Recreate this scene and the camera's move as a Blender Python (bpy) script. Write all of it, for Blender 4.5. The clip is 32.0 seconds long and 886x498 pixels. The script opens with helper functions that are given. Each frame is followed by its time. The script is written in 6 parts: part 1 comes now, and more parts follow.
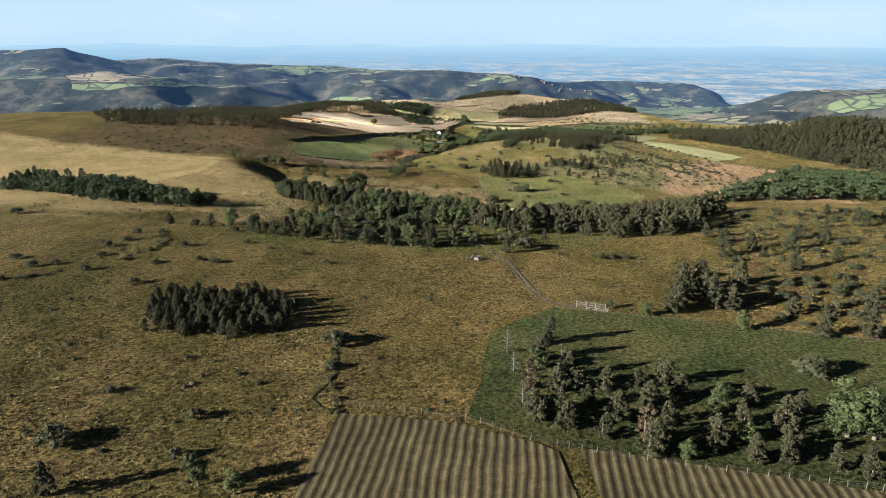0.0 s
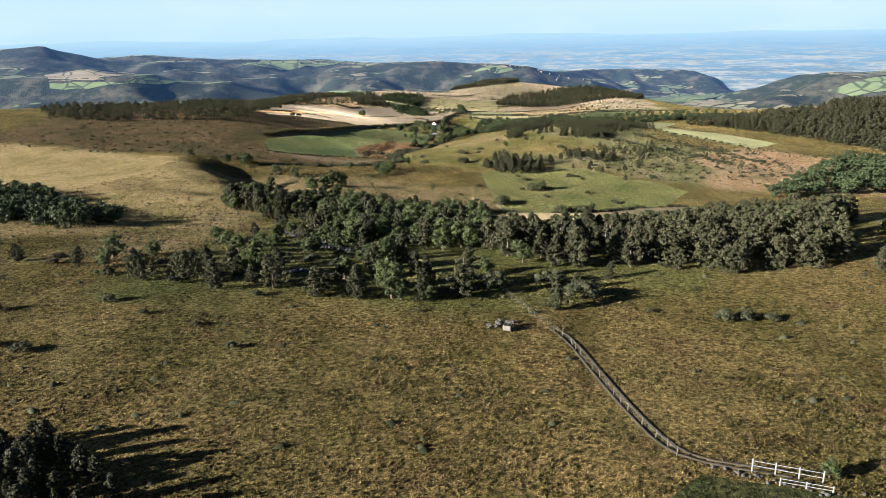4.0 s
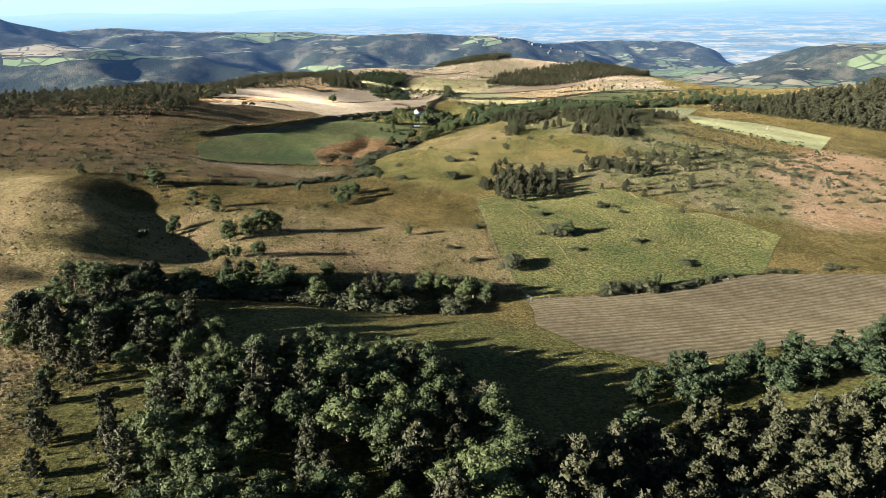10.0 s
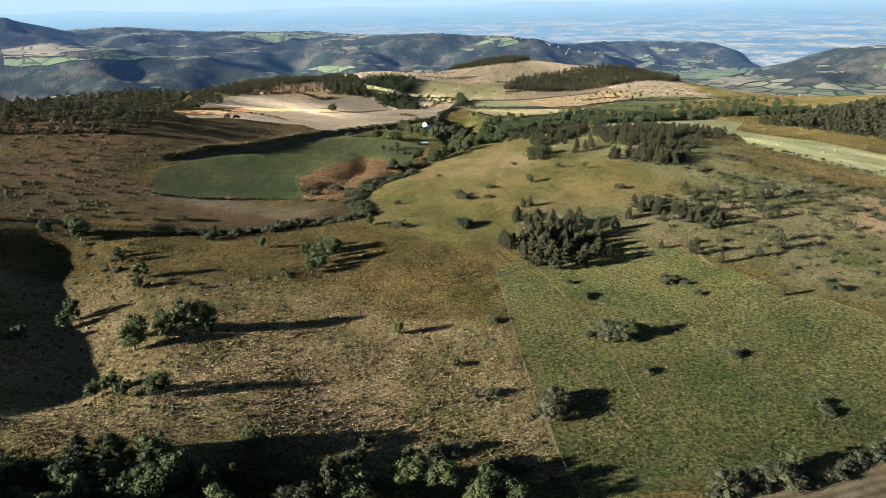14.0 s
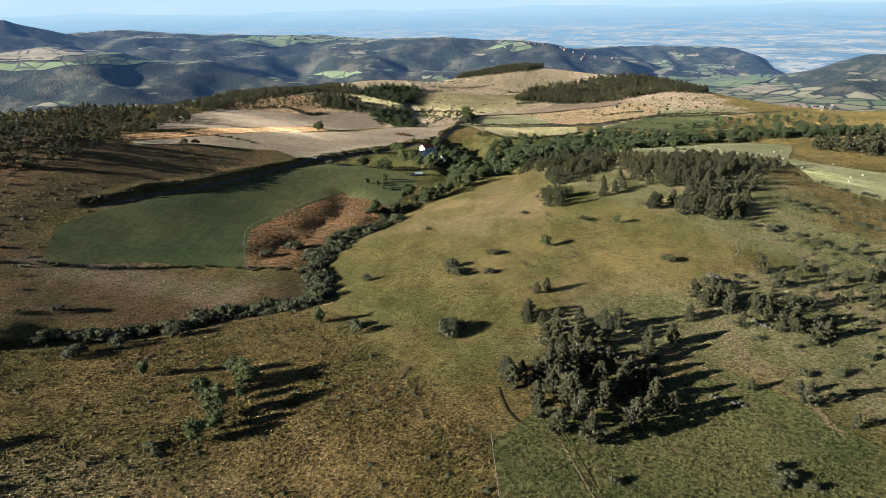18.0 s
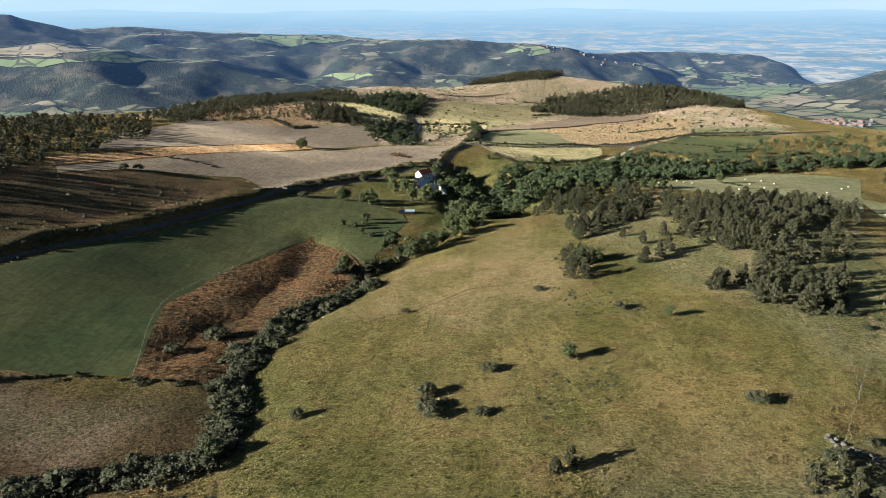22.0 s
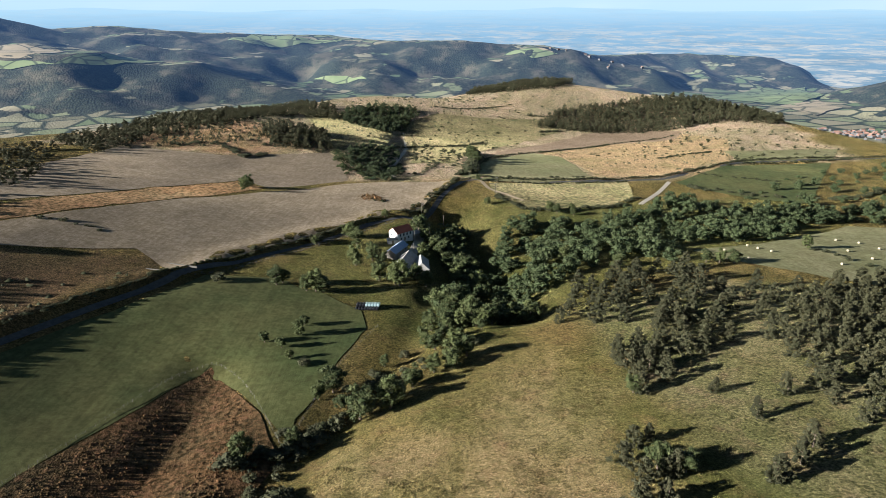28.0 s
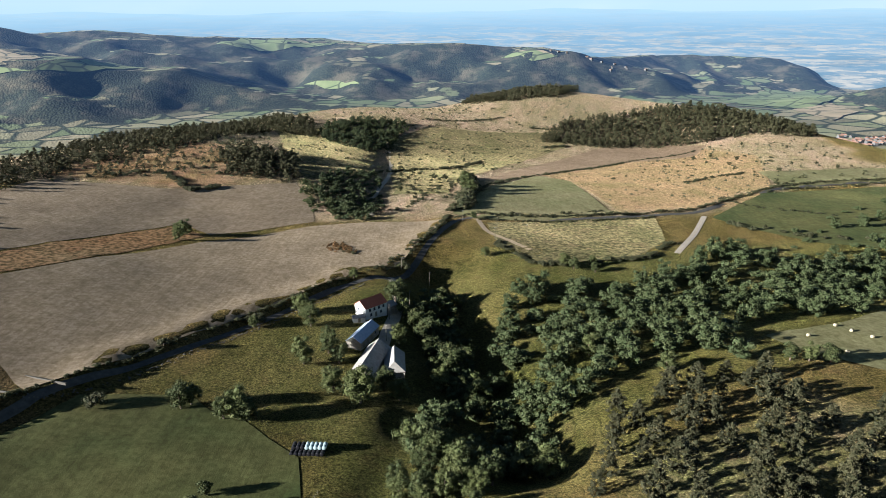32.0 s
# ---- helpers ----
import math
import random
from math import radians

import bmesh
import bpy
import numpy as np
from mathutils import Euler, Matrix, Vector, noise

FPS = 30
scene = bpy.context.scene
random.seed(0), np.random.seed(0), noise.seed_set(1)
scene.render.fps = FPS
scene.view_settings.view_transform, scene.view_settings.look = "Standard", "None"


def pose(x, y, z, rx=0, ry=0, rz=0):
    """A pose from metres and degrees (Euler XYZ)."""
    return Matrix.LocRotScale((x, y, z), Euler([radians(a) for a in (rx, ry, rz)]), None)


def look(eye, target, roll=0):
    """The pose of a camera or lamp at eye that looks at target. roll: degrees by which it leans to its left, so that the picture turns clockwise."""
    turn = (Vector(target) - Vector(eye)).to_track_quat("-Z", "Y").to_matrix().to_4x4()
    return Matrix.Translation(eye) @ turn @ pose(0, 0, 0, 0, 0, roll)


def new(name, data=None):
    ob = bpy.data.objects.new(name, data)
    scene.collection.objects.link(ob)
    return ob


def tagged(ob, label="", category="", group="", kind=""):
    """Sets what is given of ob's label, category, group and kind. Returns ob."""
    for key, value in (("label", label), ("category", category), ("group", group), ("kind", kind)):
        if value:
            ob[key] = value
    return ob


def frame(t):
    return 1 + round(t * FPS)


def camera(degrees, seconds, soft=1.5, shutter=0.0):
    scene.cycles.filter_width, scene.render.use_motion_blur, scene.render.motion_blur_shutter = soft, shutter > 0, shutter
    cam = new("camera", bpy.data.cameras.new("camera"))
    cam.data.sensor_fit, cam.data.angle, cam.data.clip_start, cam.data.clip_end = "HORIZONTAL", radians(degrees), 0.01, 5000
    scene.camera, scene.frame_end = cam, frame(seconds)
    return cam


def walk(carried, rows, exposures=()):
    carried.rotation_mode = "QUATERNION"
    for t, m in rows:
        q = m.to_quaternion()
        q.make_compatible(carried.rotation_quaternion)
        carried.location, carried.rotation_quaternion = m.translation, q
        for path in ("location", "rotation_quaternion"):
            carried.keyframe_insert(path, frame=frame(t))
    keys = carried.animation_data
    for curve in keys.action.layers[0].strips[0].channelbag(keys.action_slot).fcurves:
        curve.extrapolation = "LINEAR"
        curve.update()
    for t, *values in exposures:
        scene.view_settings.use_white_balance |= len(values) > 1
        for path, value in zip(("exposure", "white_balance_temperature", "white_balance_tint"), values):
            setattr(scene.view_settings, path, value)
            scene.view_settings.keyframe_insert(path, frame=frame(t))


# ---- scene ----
cam = camera(64.9, 32.0, soft=0.4)
METRES, EYE, TILT, LEAN, TURN = 800.0, 150.0, -16.4, 0.0, 0.0
ROWS = [
    (0.0, 0.0, 0.0, 0.0, 0.0, 0.0, -0.0),
    (0.5, 0.0002, 0.0166, 0.0014, -0.07, 0.03, 0.16),
    (1.0, -0.0001, 0.0326, 0.0025, -0.16, -0.02, 0.37),
    (1.5, -0.0006, 0.0488, 0.0024, -0.15, 0.0, 0.66),
    (2.0, -0.0012, 0.065, 0.0029, -0.1, 0.12, 1.02),
    (2.5, -0.0017, 0.0802, 0.0045, -0.07, 0.23, 1.21),
    (3.0, -0.0017, 0.095, 0.0072, -0.07, 0.13, 1.2),
    (3.5, -0.0014, 0.1097, 0.0108, -0.12, -0.12, 1.23),
    (5.5, 0.0008, 0.1671, 0.0285, -0.62, -1.68, 1.38),
    (6.0, 0.0016, 0.1825, 0.033, -0.74, -2.1, 1.45),
    (6.5, 0.0023, 0.1977, 0.0373, -0.86, -2.57, 1.53),
    (7.0, 0.0029, 0.2125, 0.0419, -0.97, -2.57, 1.58),
    (7.5, 0.0032, 0.2273, 0.0463, -1.03, -2.59, 1.67),
    (8.0, 0.0032, 0.2414, 0.0506, -1.12, -2.69, 1.7),
    (8.5, 0.0033, 0.2549, 0.0549, -1.15, -2.66, 1.7),
    (9.0, 0.0036, 0.2689, 0.059, -1.18, -2.67, 1.7),
    (9.5, 0.0041, 0.2831, 0.0633, -1.22, -2.62, 1.71),
    (10.0, 0.0047, 0.2976, 0.0675, -1.24, -2.71, 1.76),
    (10.5, 0.0052, 0.3117, 0.0716, -1.22, -2.71, 1.78),
    (11.0, 0.0056, 0.3259, 0.076, -1.17, -2.68, 1.8),
    (11.5, 0.006, 0.34, 0.0802, -1.08, -2.74, 1.77),
    (12.0, 0.0064, 0.354, 0.0843, -0.98, -2.79, 1.72),
    (12.5, 0.007, 0.3683, 0.0886, -0.84, -2.79, 1.62),
    (13.0, 0.0082, 0.3835, 0.0932, -0.66, -2.69, 1.54),
    (13.5, 0.0096, 0.3991, 0.0978, -0.4, -2.82, 1.44),
    (14.0, 0.0113, 0.4148, 0.1025, -0.13, -2.77, 1.33),
    (14.5, 0.0134, 0.4309, 0.1072, 0.06, -2.69, 1.23),
    (16.5, 0.0209, 0.4948, 0.1273, 0.35, -2.52, 1.07),
    (17.0, 0.0227, 0.5109, 0.132, 0.46, -2.59, 1.03),
    (17.5, 0.0245, 0.5273, 0.1369, 0.62, -2.54, 1.01),
    (18.0, 0.0261, 0.5433, 0.1417, 0.85, -2.53, 0.93),
    (18.5, 0.0277, 0.559, 0.1463, 1.05, -2.56, 0.84),
    (19.0, 0.0295, 0.5745, 0.1508, 1.26, -2.49, 0.75),
    (19.5, 0.0311, 0.5901, 0.1555, 1.46, -2.43, 0.63),
    (20.0, 0.0326, 0.6058, 0.1602, 1.68, -2.51, 0.51),
    (20.5, 0.0341, 0.6211, 0.1647, 1.9, -2.51, 0.33),
    (21.0, 0.0357, 0.6361, 0.169, 2.01, -2.57, 0.1),
    (21.5, 0.0372, 0.6509, 0.1734, 2.04, -2.43, -0.15),
    (22.0, 0.0386, 0.6664, 0.1779, 2.0, -2.43, -0.32),
    (22.5, 0.0396, 0.6817, 0.1824, 2.03, -2.5, -0.25),
    (23.0, 0.0402, 0.6968, 0.1869, 2.05, -2.56, -0.23),
    (23.5, 0.0407, 0.7115, 0.1911, 2.1, -2.54, -0.21),
    (24.0, 0.0409, 0.726, 0.1954, 2.18, -2.57, -0.09),
    (24.5, 0.0411, 0.7403, 0.1995, 2.21, -2.6, -0.13),
    (25.0, 0.0415, 0.7543, 0.2036, 2.18, -2.59, -0.35),
    (25.5, 0.0419, 0.7685, 0.2078, 2.11, -2.58, -0.53),
    (27.5, 0.0432, 0.8257, 0.2254, 2.0, -2.49, -0.48),
    (28.0, 0.0434, 0.8405, 0.2297, 1.97, -2.48, -0.45),
    (28.5, 0.0438, 0.8552, 0.234, 1.96, -2.52, -0.44),
    (29.0, 0.044, 0.8699, 0.2382, 1.93, -2.57, -0.42),
    (29.5, 0.0443, 0.8846, 0.2424, 1.89, -2.62, -0.41),
    (30.0, 0.0447, 0.8992, 0.2468, 1.86, -2.63, -0.41),
    (30.5, 0.0453, 0.914, 0.2512, 1.82, -2.6, -0.41),
    (31.0, 0.0462, 0.9293, 0.2557, 1.83, -2.52, -0.33),
    (31.5, 0.047, 0.9448, 0.2603, 1.85, -2.43, -0.22),
    (32.0, 0.0475, 0.96, 0.2647, 1.9, -2.36, -0.07),
]
walk(cam, [(t, pose(0, 0, EYE, TILT, LEAN, TURN) @ pose(METRES * x, METRES * y, METRES * z, 90 + pitch, roll, yaw)) for t, x, y, z, yaw, pitch, roll in ROWS],
     exposures=[(0.0, 1.54, 5750, 7), (4.0, 1.64, 5750, 7), (7.0, 1.94, 5750, 7), (10.5, 1.92, 5750, 7), (13.0, 1.64, 5750, 7), (18.0, 1.57, 5750, 7), (32.0, 1.64, 5750, 7)])


# ---- the lie of the land ----
def step(u):
    return 1 / (1 + np.exp(-np.clip(u, -40, 40)))


def smooth(u):
    u = np.clip(u, 0, 1)
    return u * u * (3 - 2 * u)


def value_noise(x, y, cell, seed):
    gx, gy = np.floor(x / cell), np.floor(y / cell)
    fx, fy = smooth(x / cell - gx), smooth(y / cell - gy)

    def lattice(i, j):
        v = np.sin(i * 127.1 + j * 311.7 + seed * 74.7) * 43758.5453
        return v - np.floor(v)
    a, b = lattice(gx, gy), lattice(gx + 1, gy)
    c, d = lattice(gx, gy + 1), lattice(gx + 1, gy + 1)
    return (a * (1 - fx) + b * fx) * (1 - fy) + (c * (1 - fx) + d * fx) * fy - 0.5


# round hills and hollows of the plateau: x, y, radius, height
HILLS = [(242, 198, 110, 14.4), (192, 792, 110, 8.0), (-235, 895, 70, 11.8), (143, 1777, 70, 16.6), (-140, 1336, 70, 10.3),
         (-474, 638, 170, 10.5), (-204, 1052, 70, 5.9), (174, 926, 70, 5.1), (-14, 1682, 70, 4.8), (300, 202, 70, 7.1),
         (135, 1850, 90, 14), (235, 1770, 80, 14), (-110, 1640, 90, 16), (-225, 1420, 80, 10), (345, 1710, 90, 20), (420, 1600, 70, 6),
         (-330, 1150, 110, 12), (-430, 860, 140, 16), (680, 1180, 140, 34)]
# the wooded slope and the ground below it
SLOPE = [(-215, 455, 50, 5.0), (50, 330, 30, -4.9), (-70, 450, 45, 5.1), (-55, 315, 45, -3.9), (35, 420, 30, 5.2), (-145, 465, 30, 6.2), (95, 360, 30, -2.1), (-25, 555, 30, -2.4), (-10, 315, 30, -3.1), (-25, 420, 30, 2.9), (-100, 420, 30, 3.7), (-70, 255, 30, 1.6), (35, 360, 30, -2.8), (-130, 360, 30, -1.4), (80, 330, 30, -3.5)]
HOLLOWS = [(-46, 864, 70, -13.0), (-550, 180, 170, -14.8), (-302, -50, 110, -20.5), (-78, 706, 70, -9.2), (17, 1021, 70, -10.5),
           (94, 1484, 110, -14.3), (598, 944, 170, -14.1), (-14, -50, 70, -14.3), (238, 1588, 70, -9.1), (539, 1286, 110, -9.9),
           (174, 1210, 70, -3.8), (17, 422, 70, -4.4), (458, 800, 70, -5.7), (-78, 1178, 70, -4.6), (-550, 296, 110, -13.9),
           (-204, 296, 70, -5.6)]
# the far ridges beyond the valley: crest points x, y, z; flat half-width; flank slope
RIDGES = [([(-2500, 3300, 100), (-1750, 3310, 132), (-1480, 3380, 60)], 20, 0.34),
          ([(-1800, 3600, 60), (-1395, 3540, 82), (-1000, 3650, 50), (-619, 3814, 32)], 60, 0.30),
          ([(-2300, 2750, 20), (-1180, 2830, 18), (-920, 2925, -18)], 110, 0.42),
          ([(-920, 2900, -20), (-560, 2800, -70), (-330, 2750, -112)], 20, 0.40),
          ([(-619, 3814, 30), (-330, 3600, 22), (-17, 3475, 22), (280, 3560, 4), (480, 3520, -38)], 50, 0.30),
          ([(440, 3500, -38), (819, 3950, -45), (1150, 3900, -52), (1320, 3880, -62), (1560, 3900, -130)], 40, 0.36),
          ([(1000, 3900, -60), (960, 3500, -110), (900, 3300, -135)], 10, 0.40),
          ([(1290, 3850, -70), (1280, 3600, -115)], 10, 0.42),
          ([(1330, 2650, -75), (1500, 2640, -22), (1900, 2600, 0), (2600, 2400, 30)], 90, 0.30)]
RIM = [(-4500, -3000), (-900, 700), (-480, 1080), (-330, 1340), (-220, 1560), (-110, 1750), (40, 1930), (260, 1900), (400, 1730), (500, 1570), (600, 1450),
       (900, 1400), (1500, 1100), (4500, -3000)]


# banks and gullies: a line, its height or depth, half-width
BANKS = [([(-190, 615), (-160, 555), (-134, 505)], 2.5, 20),
         ([(-112, 656), (-86, 664), (-66, 684), (-42, 692), (-34, 718), (-41, 750), (-40, 781), (-30, 806), (-14, 840), (-1, 884), (17, 930), (22, 985)], -3.2, 8),
         ([(-150, 462), (-100, 449), (-40, 441), (20, 441)], -3.0, 9),
         ([(-152, 605), (-124, 556), (-104, 520), (-92, 500)], -7.5, 16),
         ([(-53, 902), (-46, 852), (-52, 818), (-57, 789), (-63, 763)], -3.2, 7),
         ([(24, 1120), (34, 1060), (44, 1010), (52, 965)], -10.0, 13),
         ([(52, 1060), (110, 1085), (190, 1095), (300, 1140)], -4.0, 18),
         ([(-172, 802), (-155, 841), (-139, 874), (-121, 921), (-100, 968), (-80, 1002), (-54, 1047), (-34, 1082), (-14, 1110), (-2, 1118), (7, 1137), (24, 1198)], 2.0, 4),
         ([(-164, 798), (-147, 837), (-131, 870), (-113, 918), (-93, 963), (-74, 1000), (-47, 1043), (-28, 1077), (-9, 1103)], -1.0, 4),
         ([(46, 1220), (85, 1222), (130, 1235), (162, 1250), (197, 1267), (248, 1311), (293, 1348), (391, 1392)], 1.6, 4),
         ([(2, 852), (22, 836), (43, 838), (47, 826), (31, 818)], 1.2, 4),
         ([(-27, 1239), (-25, 1283), (-24, 1354), (-37, 1476)], -3.0, 12)]


def segment(x, y, a, b):
    dx, dy = b[0] - a[0], b[1] - a[1]
    s = np.clip(((x - a[0]) * dx + (y - a[1]) * dy) / (dx * dx + dy * dy), 0, 1)
    return np.hypot(x - a[0] - s * dx, y - a[1] - s * dy), s


def inside(x, y, ring):
    odd = np.zeros(np.shape(x), bool)
    for (ax, ay), (bx, by) in zip(ring, ring[1:] + ring[:1]):
        if ay != by:
            odd ^= ((ay > y) != (by > y)) & (x < (bx - ax) * (y - ay) / (by - ay) + ax)
    return odd


def line_distance(x, y, pts):
    return np.min([segment(x, y, a, b)[0] for a, b in zip(pts, pts[1:])], axis=0)


def ground_z(x, y):
    x, y = np.asarray(x, float), np.asarray(y, float)
    near = 89.75 - 0.03395 * y - 0.03734 * x - 28.18 * step((y - 383) / 24)
    for cx, cy, r, h in HILLS + SLOPE + HOLLOWS:
        near = near + h * np.exp(-((x - cx) ** 2 + (y - cy) ** 2) / (2 * r * r))
    wx, wy = x + 7 * value_noise(x, y, 19, 15), y + 7 * value_noise(x, y, 19, 16)
    for line, h, r in BANKS:
        near = near + h * np.exp(-(line_distance(wx, wy, line) / r) ** 2 / 2)
    near = np.clip(near, -60, 110) + 1.5 * value_noise(x, y, 43, 1) + 0.35 * value_noise(x, y, 11, 2)
    if np.all((np.abs(x) < 200) & (y < 1250)):
        return near
    rough = 78 * value_noise(x, y, 330, 3) + 52 * value_noise(x, y, 140, 4) + 12 * value_noise(x, y, 60, 5)
    floor = -112 - 45 * smooth((np.hypot(x, y) - 2600) / 1400)
    far = np.exp(floor / 14)
    for crest, flat, slope in RIDGES:
        best = -1e3 + 0 * x
        for a, b in zip(crest, crest[1:]):
            d, s = segment(x, y, a, b)
            best = np.maximum(best, a[2] + s * (b[2] - a[2]) - slope * np.maximum(0, d - flat) + rough * smooth((d - flat * 0.6) / 200) + 10 * value_noise(x, y, 230, 8) + 6 * value_noise(x, y, 80, 9))
        far = far + np.exp(best / 14)
    far = 14 * np.log(far)
    d = np.where(inside(x, y, RIM), 1, -1) * line_distance(x, y, RIM)
    w = smooth((d + 330) / 380)
    return near * w + far * (1 - w)



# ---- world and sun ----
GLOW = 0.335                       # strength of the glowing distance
SUN_AZ, SUN_EL = 201.0, 16.5      # degrees: where the sun stands, anticlockwise from +x; height
world = bpy.data.worlds.new("world")
scene.world = world
world.use_nodes = True
wn, wl = world.node_tree.nodes, world.node_tree.links
sky = wn.new("ShaderNodeTexSky")
sky.sky_type, sky.sun_disc = "NISHITA", False
sky.sun_elevation, sky.sun_rotation = radians(SUN_EL), radians(90 - SUN_AZ)
sky.air_density, sky.dust_density, sky.ozone_density = 1.0, 0.3, 2.0
wl.new(sky.outputs["Color"], wn["Background"].inputs["Color"])
wn["Background"].inputs["Strength"].default_value = 0.016
sun_data = bpy.data.lights.new("sun", "SUN")
sun_data.energy, sun_data.angle, sun_data.color = 5.0, radians(0.5), (1.0, 0.91, 0.80)
sun = new("sun", sun_data)
sun_dir = Vector((math.cos(radians(SUN_AZ)) * math.cos(radians(SUN_EL)), math.sin(radians(SUN_AZ)) * math.cos(radians(SUN_EL)), math.sin(radians(SUN_EL))))
sun.matrix_world = look((0, 0, 400), Vector((0, 0, 400)) - sun_dir)


# ---- materials ----
class Nodes:
    """A small builder for node materials."""

    def __init__(self, name, rough=0.9, coords="Object"):
        self.m = bpy.data.materials.new(name)
        self.m.use_nodes = True
        self.n, self.l = self.m.node_tree.nodes, self.m.node_tree.links
        self.b = self.n["Principled BSDF"]
        self.b.inputs["Roughness"].default_value = rough
        self.b.inputs["Specular IOR Level"].default_value = 0.2
        self.co = self.n.new("ShaderNodeTexCoord").outputs[coords]

    def scaled(self, sx, sy, sz, rz=0.0):
        k = self.n.new("ShaderNodeMapping")
        k.inputs["Scale"].default_value = (sx, sy, sz)
        k.inputs["Rotation"].default_value = (0, 0, radians(rz))
        self.l.new(self.co, k.inputs["Vector"])
        return k.outputs["Vector"]

    def noise(self, scale, detail=3.0, rough=0.55, vec=None, dist=0.0):
        k = self.n.new("ShaderNodeTexNoise")
        k.inputs["Scale"].default_value, k.inputs["Detail"].default_value = scale, detail
        k.inputs["Roughness"].default_value, k.inputs["Distortion"].default_value = rough, dist
        self.l.new(vec or self.co, k.inputs["Vector"])
        return k.outputs["Fac"]

    def voronoi(self, scale, vec=None, out="Distance", feature="F1"):
        k = self.n.new("ShaderNodeTexVoronoi")
        k.feature = feature
        k.inputs["Scale"].default_value = scale
        self.l.new(vec or self.co, k.inputs["Vector"])
        return k.outputs[out]

    def wave(self, scale, vec, dist=1.0, detail=2.0):
        k = self.n.new("ShaderNodeTexWave")
        k.inputs["Scale"].default_value, k.inputs["Distortion"].default_value = scale, dist
        k.inputs["Detail"].default_value, k.inputs["Detail Scale"].default_value = detail, 0.6
        self.l.new(vec, k.inputs["Vector"])
        return k.outputs["Fac"]

    def ramp(self, fac, *stops):
        k = self.n.new("ShaderNodeValToRGB")
        e = k.color_ramp.elements
        while len(e) < len(stops):
            e.new(0.5)
        for el, (p, c) in zip(e, stops):
            el.position = p
            el.color = (*c, 1) if isinstance(c, tuple) else (c, c, c, 1)
        self.l.new(fac, k.inputs["Fac"])
        return k.outputs["Color"]

    def mix(self, fac, a, b, mode="MIX"):
        k = self.n.new("ShaderNodeMix")
        k.data_type, k.blend_type = "RGBA", mode
        for i, v in ((0, fac), (6, a), (7, b)):
            if isinstance(v, (int, float)):
                k.inputs[i].default_value = v if i == 0 else (v, v, v, 1)
            elif isinstance(v, tuple):
                k.inputs[i].default_value = (*v, 1)
            else:
                self.l.new(v, k.inputs[i])
        return k.outputs[2]

    def math(self, op, a, b=0.0):
        k = self.n.new("ShaderNodeMath")
        k.operation = op
        for i, v in ((0, a), (1, b)):
            if isinstance(v, (int, float)):
                k.inputs[i].default_value = v
            else:
                self.l.new(v, k.inputs[i])
        return k.outputs[0]

    def attribute(self, name):
        k = self.n.new("ShaderNodeAttribute")
        k.attribute_name = name
        return k.outputs["Fac"]

    def random(self):
        return self.n.new("ShaderNodeObjectInfo").outputs["Random"]

    def island(self):
        return self.n.new("ShaderNodeNewGeometry").outputs["Random Per Island"]

    def bump(self, height, strength=0.6, distance=0.3):
        k = self.n.new("ShaderNodeBump")
        k.inputs["Strength"].default_value, k.inputs["Distance"].default_value = strength, distance
        self.l.new(height, k.inputs["Height"])
        self.l.new(k.outputs["Normal"], self.b.inputs["Normal"])

    def fuzz(self, weight, colour):
        """Grazing gloss of the blades, in their own colour."""
        self.b.inputs["Sheen Weight"].default_value = weight
        self.b.inputs["Sheen Roughness"].default_value = 0.16
        self.l.new(self.mix(1.0, colour, (3.8, 3.8, 3.8), "MULTIPLY"), self.b.inputs["Sheen Tint"])

    def done(self, colour):
        if isinstance(colour, tuple):
            self.b.inputs["Base Color"].default_value = (*colour, 1)
        else:
            self.l.new(colour, self.b.inputs["Base Color"])
        return self.m


FUZZ, TONE = 0.95, 0.74             # gloss of the dry blades; depth of all turf colours


def grassland(name, dry, green, brown, tussock=0.9, patch=0.02, lean=0.5, relief=1.0, height=1.3, contrast=0.95):
    """Rough pasture: tussocks, drifts of dry grass and of green, brown stains."""
    dry, green, brown = [(r * TONE, g * TONE, b * 1.15 * TONE) for r, g, b in (dry, green, brown)]
    k = Nodes(name, 0.95)
    k.b.inputs["Specular IOR Level"].default_value = 0.08
    big = k.noise(patch, 4, 0.6, dist=0.4)
    mid = k.noise(patch * 6, 4, 0.62)
    tuft = k.noise(tussock, 3, 0.6)
    fine = k.noise(tussock * 3.5, 2, 0.6)
    c = k.mix(k.ramp(big, (0.5 - 0.17 + (lean - 0.5) * 0.3, 0.0), (0.5 + 0.17 + (lean - 0.5) * 0.3, 1.0)), green, dry)
    c = k.mix(k.ramp(mid, (0.52, 0.0), (0.72, 0.75)), c, brown)
    # tuft hollows dark, tops light: shade between tussocks put into the colour
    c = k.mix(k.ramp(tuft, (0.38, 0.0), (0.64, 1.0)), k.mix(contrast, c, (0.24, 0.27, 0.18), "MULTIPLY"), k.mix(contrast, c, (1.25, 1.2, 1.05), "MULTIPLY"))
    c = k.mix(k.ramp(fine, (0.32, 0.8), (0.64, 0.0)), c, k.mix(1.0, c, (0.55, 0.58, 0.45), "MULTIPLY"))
    k.bump(k.mix(0.35, tuft, fine), relief, height)
    k.fuzz(FUZZ * 0.9, c)
    return k.done(c)


